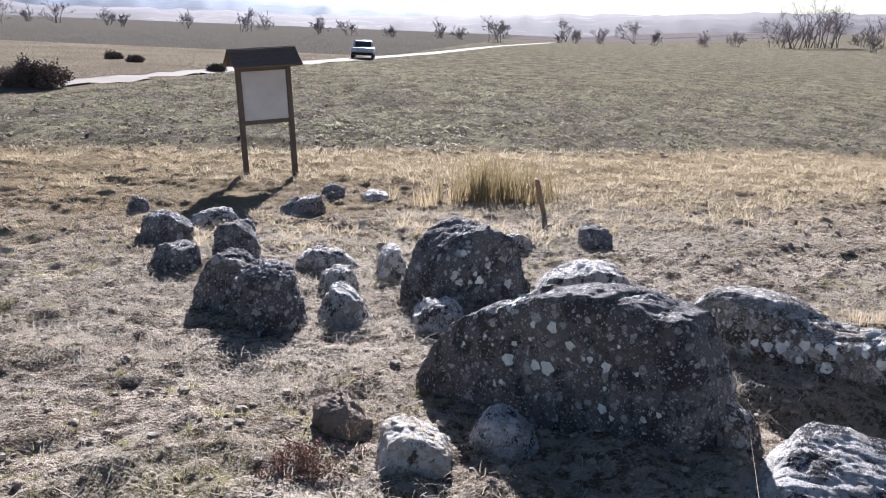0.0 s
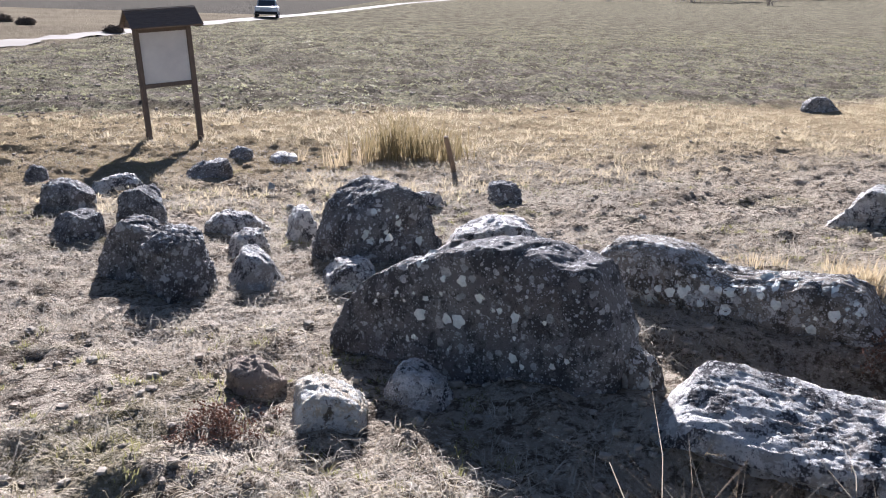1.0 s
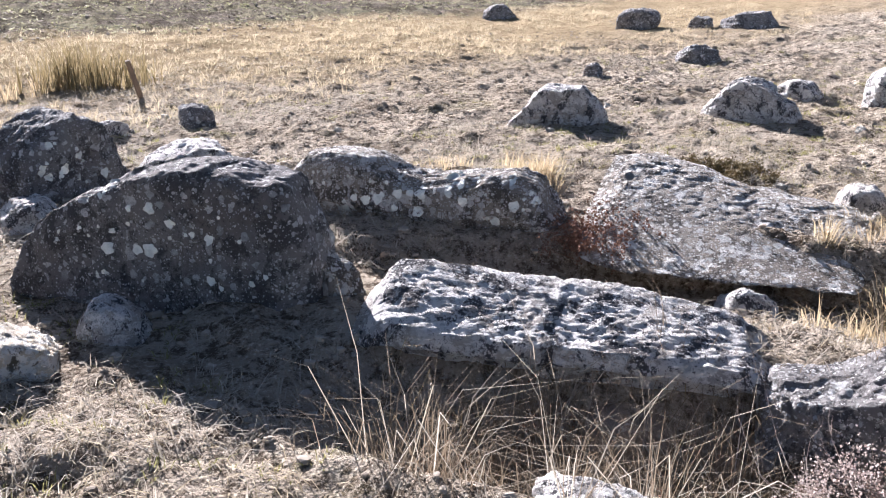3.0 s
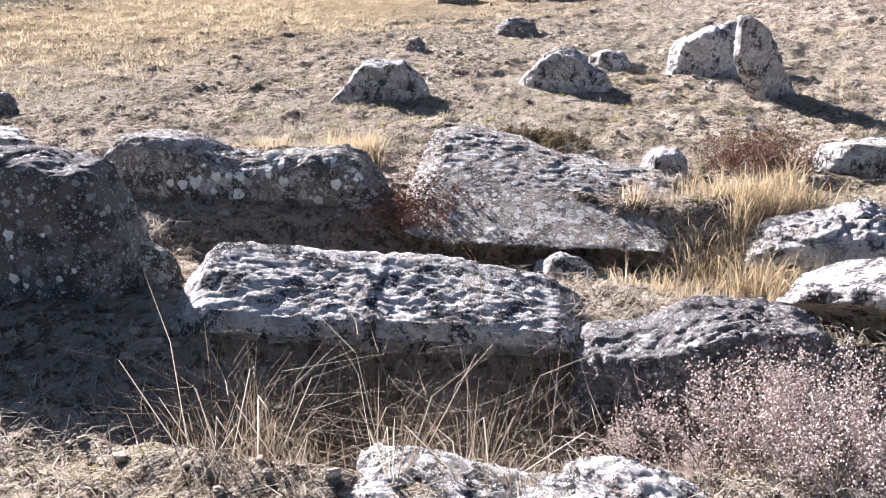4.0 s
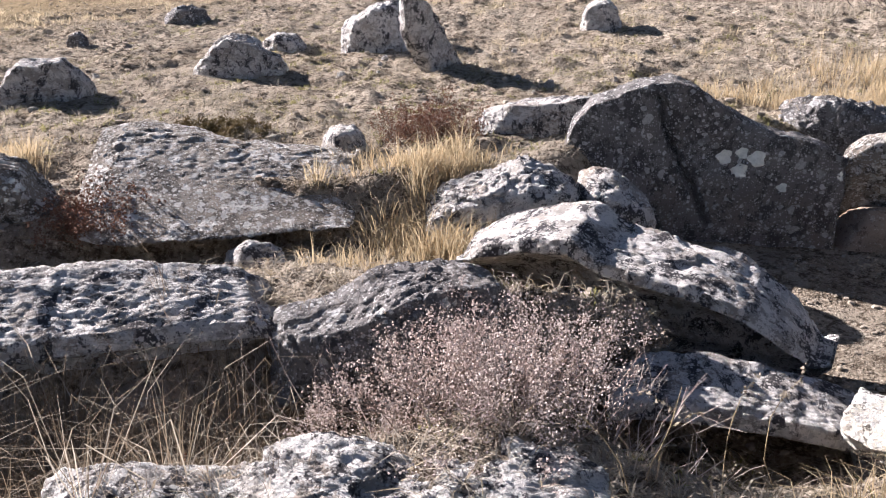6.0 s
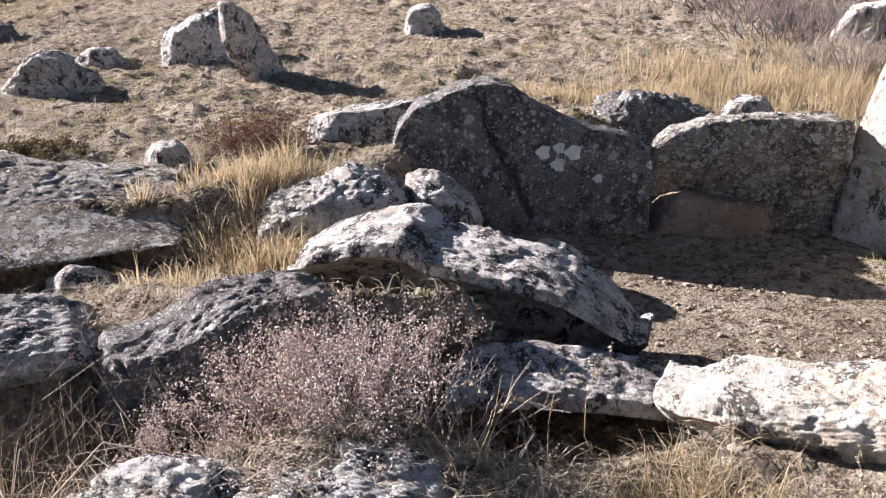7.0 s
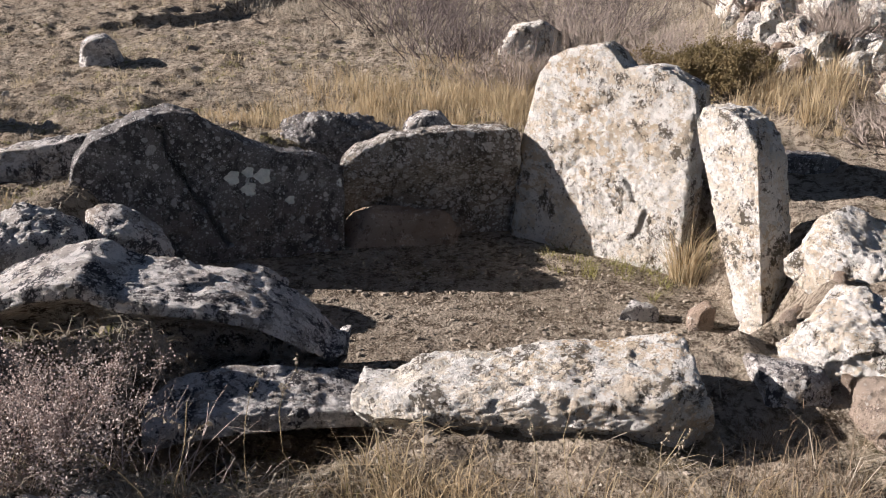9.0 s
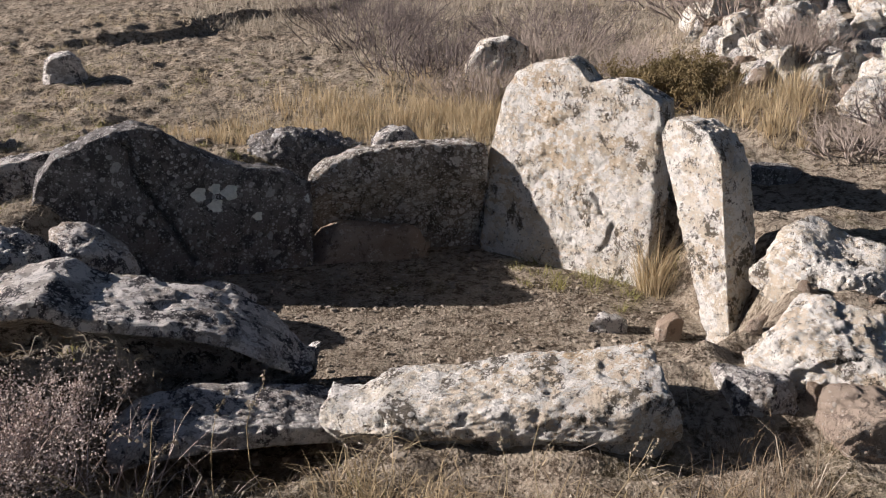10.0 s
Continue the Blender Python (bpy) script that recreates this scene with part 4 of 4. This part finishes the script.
    roots = np.stack([rng.normal(0, wide * 0.28, stems), rng.normal(0, (deep or wide) * 0.28, stems), np.full(stems, -0.02)], 1)
    first = np.stack([roots[:, 0] / wide * 2.2 + rng.normal(0, flat, stems), roots[:, 1] / (deep or wide) * 2.2 + rng.normal(0, flat, stems), np.ones(stems)], 1)
    seg = branches(rng, roots, first, tall * 0.6, radius, levels, kids, 0.55)
    base = new(name)
    base.matrix_basis = pose(x, y, z)
    a, b, ra, rb = (np.array([s[i] for s in seg]) for i in range(4))
    stem = new(parts[0], tube_mesh(parts[0], a, b, ra, rb, twig))
    stem.parent = base
    tagged(stem, kind="stuff")
    if seeds:
        ends = np.array([s[1] for s in seg if s[4] >= levels - 2])
        pts = np.repeat(ends, per, 0) + rng.normal(0, size * 2.2, (len(ends) * per, 3))
        heads = new(parts[1], seed_mesh(parts[1], rng, pts, size, seeds))
        heads.parent = base
        tagged(heads, kind="stuff")
    return tagged(base, label, "shrub")


shrub("shrub", "pinkish dry twiggy shrub full of small seed heads", 2.47, 1.28, 0.46, 0.285, 110, 4, 3, 0.0026, PINK_STEM, PINK_TWIG, 3, 1, 0.0042, 0.4)
shrub("shrub", "small pinkish dry shrub beside the slab", 2.12, 1.55, 0.24, 0.18, 36, 4, 3, 0.0022, PINK_STEM, PINK_TWIG, 4, 1, 0.0036, 0.5)
shrub("shrub", "bare pale branching stalks over the hollow", 2.75, 1.1, 0.35, 0.6, 34, 3, 2, 0.0042, PINK_TWIG, None, 8, 1, 0.005, 0.6)
shrub("shrub", "tall pale leafless weed beside the fallen block", 2.3, 1.55, 0.5, 0.5, 16, 3, 2, 0.0032, PINK_TWIG, None, 14, 1, 0.005, 0.7)
shrub("shrub", "brown seeded weed in the hollow", 1.5, 2.3, 0.5, 0.34, 22, 3, 3, 0.0026, TWIG, RED_TWIG, 15, 1, 0.005, 0.6)
shrub("shrub", "reddish twiggy bush in dry grass", 4.85, 3.75, 0.45, 0.26, 60, 4, 3, 0.003, TWIG, RED_TWIG, 5, 1, 0.006, 0.5)
shrub("shrub", "low olive cushion plant on the soil", 4.0, 4.9, 0.45, 0.09, 80, 3, 4, 0.003, RUSH, RUSH, 6, 2, 0.007, 0.9)
shrub("shrub", "dead red-brown weed at the slab's foot", 2.68, 4.08, 0.30, 0.24, 50, 3, 3, 0.003, RED_TWIG, RED_TWIG, 7, 2, 0.007, 0.7)
shrub("shrub", "dark dry weed beside the small stones", -0.62, 3.18, 0.22, 0.10, 40, 3, 3, 0.002, TWIG, RED_TWIG, 9, 1, 0.005, 0.8)
for i, (bx, by, bw, bt) in enumerate(((10.6, 1.6, 1.1, 0.55), (11.6, 0.4, 1.4, 0.7), (12.4, 2.6, 1.6, 0.6), (10.0, -0.6, 1.0, 0.5), (13.5, 0.6, 1.8, 0.8), (11.2, -1.5, 1.0, 0.6), (14.5, 3.4, 2.0, 0.7), (9.3, -1.9, 0.6, 0.4), (13.0, -1.4, 1.3, 0.7), (9.4, 0.9, 0.8, 0.45), (8.0, -2.6, 0.6, 0.35), (7.4, -2.1, 0.6, 0.28))):
    shrub("shrub", "grey leafless shrub on the slope behind the chamber", bx, by, bw, bt, 70, 4, 3, 0.009, TWIG if i % 2 else BARK, None, 30 + i, 1, 0.01, 0.45)
shrub("shrub", "dark green low bush behind the orthostats", 8.9, -0.9, 0.7, 0.36, 60, 4, 3, 0.005, BUSH_DARK, RUSH, 21, 3, 0.009, 0.5)

x, y = scatter(5200, 7.0, 19, -3.2, 8.5, lambda x, y: ((x - 8.6) * 0.8 - np.abs(y - 0.6) * 0.85 + 1.1 * grain(np.stack([x, y, 0 * x], 1), 0.7, 4) > 0) & (hollow(x, y, 12.7, -3.2, 4.5, 1.9, -12, 0.2) < 0.5))
tufts(np.stack([x, y, RNG.uniform(0.4, 1.2, len(x))], 1), 10, 0.07, 0.2, 0.75, 0.011, "slope_grass", GREY_STRAW, "rank grey-brown dead grass on the slope")
x, y = scatter(1500, 7.0, 19, -2.5, 9.0, lambda x, y: patchy(x, y, 0.6, 0.15, 61))
tufts(np.stack([x, y, RNG.uniform(0.4, 1.2, len(x))], 1), 10, 0.06, 0.12, 0.8, 0.007, "slope_grass", STRAW, "thin straw grass on the slope")

# clump of rushes and its pale neighbour
rush_spots = np.array([(-0.25 + RNG.normal() * 0.28, 11.9 + RNG.normal() * 0.2, RNG.uniform(0.7, 1.15)) for _ in range(60)])
tufts(rush_spots, 10, 0.05, 0.72, 0.28, 0.012, "rush_clump", RUSH, "stiff green and straw rush clump", "rushes")
tufts(np.array([(-0.95 + RNG.normal() * 0.3, 11.7 + RNG.normal() * 0.2, RNG.uniform(0.5, 1)) for _ in range(16)]), 10, 0.06, 0.4, 0.4, 0.009, "rush_clump", GOLD_STRAW, "faded straw-coloured rush clump", "rushes")

# single tall stalks with seed heads
for i in range(34):
    rng = np.random.default_rng(200 + i)
    zone = ((1.9, 2.1, 0.5, 0.2), (2.6, 0.9, 0.35, 0.5), (2.7, -0.3, 0.2, 0.5), (1.2, 2.6, 0.3, 0.15))[i % 4]
    sx, sy = zone[0] + rng.normal() * zone[2] * 0.6, zone[1] + rng.normal() * zone[3] * 0.6
    base = new("dry_stalk")
    base.matrix_basis = pose(sx, sy, float(ground_z(np.array([sx]), np.array([sy]))[0]))
    tall = rng.uniform(0.22, 0.42)
    seg = branches(rng, [(0, 0, -0.01)], [(rng.normal() * 0.35, rng.normal() * 0.35, 1)], tall, 0.0022, 2, 2, 0.5, 0.3, 5, 0.1)
    a, b, ra, rb = (np.array([s[k] for s in seg]) for k in range(4))
    stem = new("stem", tube_mesh("stem", a, b, ra, rb, STRAW))
    stem.parent = base
    ends = np.array([s[1] for s in seg if s[4] == 1])
    head = new("seed_head", seed_mesh("seed_head", rng, np.repeat(ends, 2, 0) + rng.normal(0, 0.004, (len(ends) * 2, 3)), 0.006, GREY_STRAW))
    head.parent = base
    tagged(head, kind="stuff")
    tagged(base, "thin dry stalk with small seed heads", "stalk", "dry stalks")

# pebbles: on the soil, thick on the chamber floor, and clods on the field
PEB, CRUMB = cube_shell(2), cube_shell(1)


def pebbles(name, x, y, size, material, label, category="pebbles", sink=0.3, seed=3, shell=PEB):
    rng = np.random.default_rng(seed)
    p, q = shell
    p = p / (np.abs(p) ** 3).sum(1, keepdims=True) ** (1 / 3)
    n = len(x)
    v = p[None] * rng.uniform(0.75, 1.25, (n, len(p), 1)) * (size[:, None] * rng.uniform(0.6, 1.3, (n, 3)) * (1, 1, 0.65))[:, None, :]
    t = rng.uniform(0, 6.3, n)
    c, s = np.cos(t)[:, None], np.sin(t)[:, None]
    v = np.stack([v[..., 0] * c - v[..., 1] * s, v[..., 0] * s + v[..., 1] * c, v[..., 2]], 2)
    g = on_ground(x, y)
    g[:, 2] += size * (0.5 - sink)
    v = (v + g[:, None, :]).reshape(-1, 3)
    f = (q[None] + (np.arange(n) * len(p))[:, None, None]).reshape(-1, 4)
    ob = new(name, mesh_from(name, v, f, material, False))
    return tagged(ob, label, category, kind="stuff")


x, y = scatter(9000, -7, 13, -1, 13, lambda x, y: ~chamber(x, y), 0.3)
pebbles("pebbles", x, y, 0.004 + 0.022 * RNG.uniform(0, 1, len(x)) ** 5, GRAVEL, "small pale stones strewn on the soil")
x, y = scatter(12000, -7, 13, -1, 13, lambda x, y: ~chamber(x, y) & patchy(x, y, 0.9, -0.15, 83), 0.3)
pebbles("clods", x, y, 0.004 + 0.018 * RNG.uniform(0, 1, len(x)) ** 4, CLOD, "brown crumbs of trodden soil", "soil")
x, y = scatter(5200, 3.6, 7.0, -1.2, 2.5, chamber)
pebbles("pebbles", x, y, 0.003 + 0.014 * RNG.uniform(0, 1, len(x)) ** 4, GRAVEL, "fine gravel on the chamber floor")
x, y = scatter(30000, -26, 30, 14, 46, lambda x, y: (y - 0.36 * x > 17.3) & (x > -14))
pebbles("clods", x, y, 0.012 + 0.03 * RNG.uniform(0, 1, len(x)) ** 2, CLOD, "dark clods of ploughed soil", "soil", shell=CRUMB)
x, y = scatter(11000, -14, 13, 7, 19, lambda x, y: patchy(x, y, 0.5, 0.0, 70))
pebbles("clods", x, y, 0.008 + 0.02 * RNG.uniform(0, 1, len(x)) ** 3, CLOD, "brown soil crumbs in the grass", "soil", shell=CRUMB)

# the sown crop
x, y = scatter(60000, -26, 36, 15, 75, lambda x, y: (y - 0.36 * x > 17.6) & (x > -14) & patchy(x * 0.4, y * 1.6, 0.5, -0.25, 90) & (RNG.uniform(0, 1, len(x)) > ease(28, 74, y)))
n = len(x)
tufts(np.stack([x, y, RNG.uniform(0.6, 1.4, n)], 1), 4, 0.03, 0.06, 1.3, 0.035, "sown_crop", CROP_LEAF, "young green crop leaves on ploughed soil", "crop")

# rubble heap of broken limestone east of the chamber
x, y = scatter(1500, 8.0, 17.5, -6.5, -1.0, lambda x, y: (hollow(x, y, 12.7, -3.2, 4.5, 1.9, -12, 0.2) > 0.4) | (hollow(x, y, 9.9, -2.9, 2.0, 0.9, -10, 0.3) > 0.5))
rng = np.random.default_rng(77)
shapes = [rock_mesh("rubble_stone", m, 1.0, 0.75, [0.3, 0.5, 0.55, 0.5, 0.3], 0.3, 5, 300 + i, rough=1.8, split=0.4, smooth=False) for i, m in enumerate((PALE_ROCK, MIXED_ROCK, BROWN_ROCK, PALE_ROCK, MIXED_ROCK, BROWN_ROCK))]
heap = np.stack([x, y], 1)
heap = heap[np.argsort(np.hypot(heap[:, 0] - 0.4, heap[:, 1] + 0.4))]
rest_v, rest_f, rest_n = [], [], 0
for i, (hx, hy) in enumerate(heap):
    s = float(rng.uniform(0.12, 0.38) * (1.0 if i % 9 else 1.7))
    at = pose(float(hx), float(hy), float(ground_z(np.array([hx]), np.array([hy]))[0]) - 0.02, rng.uniform(-25, 25), rng.uniform(-25, 25), rng.uniform(0, 360)) @ Matrix.Scale(s, 4)
    if i < 290:
        ob = new("rubble_stone", shapes[i % 6])
        ob.matrix_basis = at
        tagged(ob, "angular pale limestone block on the rubble heap", "stone", "rubble stones")
    else:
        me = shapes[i % 6]
        co = np.empty(len(me.vertices) * 3, dtype=np.float32)
        me.vertices.foreach_get("co", co)
        m4 = np.array(at)
        rest_v.append(co.reshape(-1, 3) @ m4[:3, :3].T + m4[:3, 3])
        rest_f.append(cube_shell(5)[1] + rest_n)
        rest_n += len(me.vertices)
if rest_v:
    tagged(new("rubble", mesh_from("rubble", np.concatenate(rest_v), np.concatenate(rest_f), MIXED_ROCK)), "far side of the pale rubble heap", "stones", kind="stuff")
for i in range(60):
    rng2 = np.random.default_rng(900 + i)
    hx, hy = ((rng2.uniform(-5, 6), rng2.uniform(4, 12)), (rng2.uniform(4, 9), rng2.uniform(3, 8)), (rng2.uniform(3.6, 5), rng2.uniform(-1.9, -0.9)))[i % 3]
    ob = new("field_stone", shapes[i % 6])
    ob.matrix_basis = pose(hx, hy, float(ground_z(np.array([hx]), np.array([hy]))[0]) - 0.01, 0, 0, rng2.uniform(0, 360)) @ Matrix.Scale(float(rng2.uniform(0.05, 0.13)), 4)
    tagged(ob, "small loose limestone lying on the soil", "stone", "loose stones")


# ---- the information board, the stake and the far landscape ----
def info_board(x, y, z, yaw):
    base = new("information_board")
    base.matrix_basis = pose(x, y, z, 0, -4.5, yaw)
    for sx in (-0.375, 0.375):
        part("post", box((0.075, 0.075, 2.0), (sx, 0, 0.82)), WOOD, base)
    part("board", box((0.68, 0.025, 0.72), (0, 0, 1.22), bevel=0.003), BOARD, base, "pale grey blank board back")
    part("rail", box((0.69, 0.05, 0.06), (0, 0, 0.83)), WOOD, base)
    part("rail", box((0.69, 0.05, 0.06), (0, 0, 1.61)), WOOD, base)
    for s in (-1, 1):
        slope = part("roof_slope", box((1.0, 0.40, 0.025), (0, s * 0.17, 1.77), (-s * 35, 0, 0)), ROOF_WOOD, base, "dark weathered plank roof slope")
        for k in range(4):
            part("plank", box((1.02, 0.105, 0.016), (0, s * (0.035 + k * 0.088), 1.877 - k * 0.0615), (-s * 35, 0, 0), 0.003), ROOF_WOOD, slope)
    part("ridge_cap", box((1.02, 0.08, 0.03), (0, 0, 1.885)), ROOF_WOOD, base)
    for sx in (-0.44, 0.44):
        bm = bmesh.new()
        a = [bm.verts.new((sx + d, yy, zz)) for d in (-0.012, 0.012) for yy, zz in ((-0.3, 1.66), (0.3, 1.66), (0, 1.87))]
        for f in ((0, 1, 2), (5, 4, 3), (0, 3, 4, 1), (1, 4, 5, 2), (2, 5, 3, 0)):
            bm.faces.new([a[i] for i in f])
        part("gable", bm, WOOD, base)
    return tagged(base, "wooden information board with small plank roof", "sign")


info_board(-3.71, 13.53, 0.0, 32)

STAKE_WOOD = plain_material("stake_wood", (0.30, 0.22, 0.15), (0.18, 0.13, 0.09), 8, 0.85, 0.003, 0, (12, 12, 1))
stake = new("stake")
stake.matrix_basis = pose(0.38, 10.55, float(ground_z(np.array([0.38]), np.array([10.55]))[0]), 4, -15, 0)
part("shaft", box((0.06, 0.06, 0.48), (0, 0, 0.19), bevel=0.012), STAKE_WOOD, stake)
part("top_chip", box((0.05, 0.05, 0.03), (0, 0, 0.435), (12, 8, 0), 0.008), STAKE_WOOD, stake)
tagged(stake, "short weathered wooden stake driven in soil", "stake")

# farm track
def track_x(y):
    return np.interp(y, (24, 29.5, 37.5, 58, 90, 155, 260), (-16.5, -15.6, -14.9, -13.5, -10.1, -6.4, 4))


ty = np.concatenate([np.arange(24, 60, 1.0), np.arange(60, 261, 5.0)])
tx = track_x(ty)
wide = 0.85 + 0.12 * grain(np.stack([ty, 0 * ty, 0 * ty], 1), 0.4, 8)
lanes = [(tx - wide * 1.0), (tx - wide * 0.35), (tx + wide * 0.35), (tx + wide * 1.0)]
tv = np.stack([np.stack([lx, ty, ground_z(lx, ty) + (0.012 if k in (0, 3) else 0.04)], 1) for k, lx in enumerate(lanes)], 1).reshape(-1, 3)
ti = np.arange(len(ty) - 1)[:, None] * 4
tf = np.concatenate([ti + (k, k + 1, k + 5, k + 4) for k in range(3)])
tagged(new("road", mesh_from("road", tv, tf, TRACK)), "pale dusty farm track across the field", "road", kind="structure")


def smooth_box(size, at, bevel, segs=3):
    bm = bmesh.new()
    bmesh.ops.create_cube(bm, size=1, matrix=pose(*at) @ Matrix.Diagonal((*size, 1)))
    bmesh.ops.bevel(bm, geom=bm.edges[:], offset=bevel, segments=segs, affect="EDGES", profile=0.6)
    return bm


PAINT = plain_material("silver_paint", (0.50, 0.51, 0.53), (0.44, 0.45, 0.47), 1, 0.3)
RUBBER = plain_material("tyre_rubber", (0.03, 0.03, 0.03), (0.04, 0.04, 0.04), 4, 0.8)
glass = Nodes("car_glass", 0.05)
CAR_GLASS = glass.done((0.03, 0.035, 0.04))
glass.bsdf.inputs["Specular IOR Level"].default_value = 1.0
LAMP = plain_material("headlamp_plastic", (0.75, 0.75, 0.75), (0.65, 0.66, 0.68), 3, 0.15)


def car(x, y, yaw):
    base = new("car")
    base.matrix_basis = pose(x, y, float(ground_z(np.array([x]), np.array([y]))[0]) + 0.04, 0, 0, yaw) @ Matrix.Diagonal((0.95, 0.95, 0.86, 1))
    body = part("body", smooth_box((1.68, 4.0, 0.62), (0, 0, 0.58), 0.16), PAINT, base, smooth=True)
    bm = smooth_box((1.5, 2.3, 0.62), (0, 0.25, 1.12), 0.12)
    for v in bm.verts:
        k = (v.co.z - 0.82) / 0.6
        v.co.x *= 1 - 0.16 * k
        v.co.y = 0.25 + (v.co.y - 0.25) * (1 - 0.26 * k)
    part("cabin", bm, PAINT, base, smooth=True)
    part("windscreen", box((1.2, 0.03, 0.52), (0, -0.83, 1.13), (-32, 0, 0), 0.01), CAR_GLASS, base, "dark reflecting windscreen")
    for s in (-1, 1):
        part("side_window", box((0.03, 1.5, 0.34), (s * 0.71, 0.25, 1.14), (0, s * -11, 0), 0.01), CAR_GLASS, base)
        part("headlight", smooth_box((0.34, 0.08, 0.14), (s * 0.6, -1.98, 0.66), 0.03), LAMP, base, "clear headlamp")
        for w in (-1.25, 1.25):
            bm = bmesh.new()
            bmesh.ops.create_cone(bm, cap_ends=True, segments=20, radius1=0.3, radius2=0.3, depth=0.2, matrix=pose(s * 0.76, w, 0.3, 0, 90, 0))
            wheel = part("wheel", bm, RUBBER, base)
            bm = bmesh.new()
            bmesh.ops.create_cone(bm, cap_ends=True, segments=16, radius1=0.19, radius2=0.17, depth=0.03, matrix=pose(s * 0.87, w, 0.3, 0, 90, 0))
            part("rim", bm, PAINT, wheel)
    part("bumper", smooth_box((1.6, 0.14, 0.2), (0, -1.98, 0.4), 0.05), RUBBER, base)
    return tagged(base, "small silver car parked on the farm track", "car")


car(float(track_x(68)), 68.0, 8)


def bare_tree(name, label, x, y, tall, seed, bushy=False):
    rng = np.random.default_rng(seed)
    z = float(ground_z(np.array([x]), np.array([y]))[0])
    base = new(name)
    base.matrix_basis = pose(x, y, z)
    stems = 7 if bushy else 3
    roots = [(rng.normal() * tall * (0.12 if bushy else 0.03), rng.normal() * tall * 0.08, -0.1) for _ in range(stems)]
    seg = branches(rng, roots, [(rng.normal() * 0.3, rng.normal() * 0.3, 1) for _ in range(stems)], tall * 0.42, tall * 0.016, 5 if bushy else 6, 3, 0.55, 0.68, 2, 0.1)
    for nm, lo, hi in (("stem_mass" if bushy else "trunk", 0, 1), ("crown", 1, 9)):
        pick = [s for s in seg if lo <= s[4] < hi]
        a, b, ra, rb = (np.array([s[k] for s in pick]) for k in range(4))
        # Twigs kept thick so that distant crowns read as haze.
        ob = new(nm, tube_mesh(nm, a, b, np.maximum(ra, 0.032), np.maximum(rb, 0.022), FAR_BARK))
        ob.parent = base
        tagged(ob, kind="stuff" if bushy or nm == "crown" else "")
    return tagged(base, label, "tree", "far trees")


# Bark of the far trees, with the distance haze mixed into its paler tones.
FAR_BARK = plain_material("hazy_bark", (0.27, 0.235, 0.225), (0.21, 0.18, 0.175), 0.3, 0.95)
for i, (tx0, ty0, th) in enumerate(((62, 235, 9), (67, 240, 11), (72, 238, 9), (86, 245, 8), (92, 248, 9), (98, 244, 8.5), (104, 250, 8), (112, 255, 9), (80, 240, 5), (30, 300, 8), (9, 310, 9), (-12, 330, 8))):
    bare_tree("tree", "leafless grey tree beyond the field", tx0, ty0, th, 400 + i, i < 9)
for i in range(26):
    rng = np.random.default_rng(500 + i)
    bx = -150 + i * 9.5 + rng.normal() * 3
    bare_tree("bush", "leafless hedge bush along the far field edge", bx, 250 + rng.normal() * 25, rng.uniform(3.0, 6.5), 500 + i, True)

shrub("bush", "dark rounded bush at the field edge", -15.3, 27.6, 0.8, 0.62, 90, 4, 3, 0.012, BUSH_DARK, BUSH_DARK, 61, 2, 0.034, 0.6)
for i, (bx, by, bw) in enumerate(((-14.4, 42, 0.35), (-20.5, 47, 0.4), (-23, 50, 0.5))):
    shrub("bush", "low brown bush beside the track", bx, by, bw, bw * 0.6, 40, 3, 4, 0.015, BUSH_DARK, BUSH_DARK, 70 + i, 2, 0.034, 0.6)


def ridge(name, label, dist, az0, az1, heights, material, seed, wob):
    """A line of hills as a long sloping bank."""
    n = 220
    az = np.radians(np.linspace(az0, az1, n))
    h = np.interp(np.linspace(0, 1, n), np.linspace(0, 1, len(heights)), heights)
    h = h + wob * layered(np.stack([az * 60, 0 * az, 0 * az], 1), 1.0, 4, 0.5, seed)
    rows = []
    for k, (back, up) in enumerate(((0.0, -0.15), (0.08, 0.35), (0.16, 0.7), (0.26, 1.0), (0.5, 0.6))):
        d = dist * (1 + back) * (1 + 0.02 * layered(np.stack([az * 40, 0 * az + k, 0 * az], 1), 1.0, 2, 0.5, seed + 5))
        rows.append(np.stack([np.sin(az) * d, np.cos(az) * d, h * up], 1))
    v = np.stack(rows, 1).reshape(-1, 3)
    k = np.arange(n - 1)[:, None] * 5
    f = np.concatenate([k + (j, j + 5, j + 6, j + 1) for j in range(4)])
    return tagged(new(name, mesh_from(name, v, f, material)), label, "hills", kind="structure")


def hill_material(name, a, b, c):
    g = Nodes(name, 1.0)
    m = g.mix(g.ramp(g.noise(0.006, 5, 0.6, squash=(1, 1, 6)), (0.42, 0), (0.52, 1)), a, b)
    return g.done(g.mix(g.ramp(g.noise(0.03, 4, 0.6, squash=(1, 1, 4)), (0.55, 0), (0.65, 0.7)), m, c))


# Air haze over the far ridge is put into its pale blue colours.
ridge("backdrop_hills", "hills beyond the plain, coloured with blue haze", 2600, -60, 60, (130, 130, 120, 105, 66, 60, 80, 105, 130, 130, 120), hill_material("hazed_far_hills", (0.13, 0.175, 0.24), (0.17, 0.21, 0.27), (0.21, 0.245, 0.30)), 3, 9)
ridge("backdrop_hills", "brown ploughed rise beyond the field", 900, -60, 60, (15, 17, 16, 12, 14, 24, 34, 40, 44, 46, 46), hill_material("near_rise", (0.085, 0.078, 0.088), (0.115, 0.105, 0.11), (0.17, 0.155, 0.15)), 9, 2)
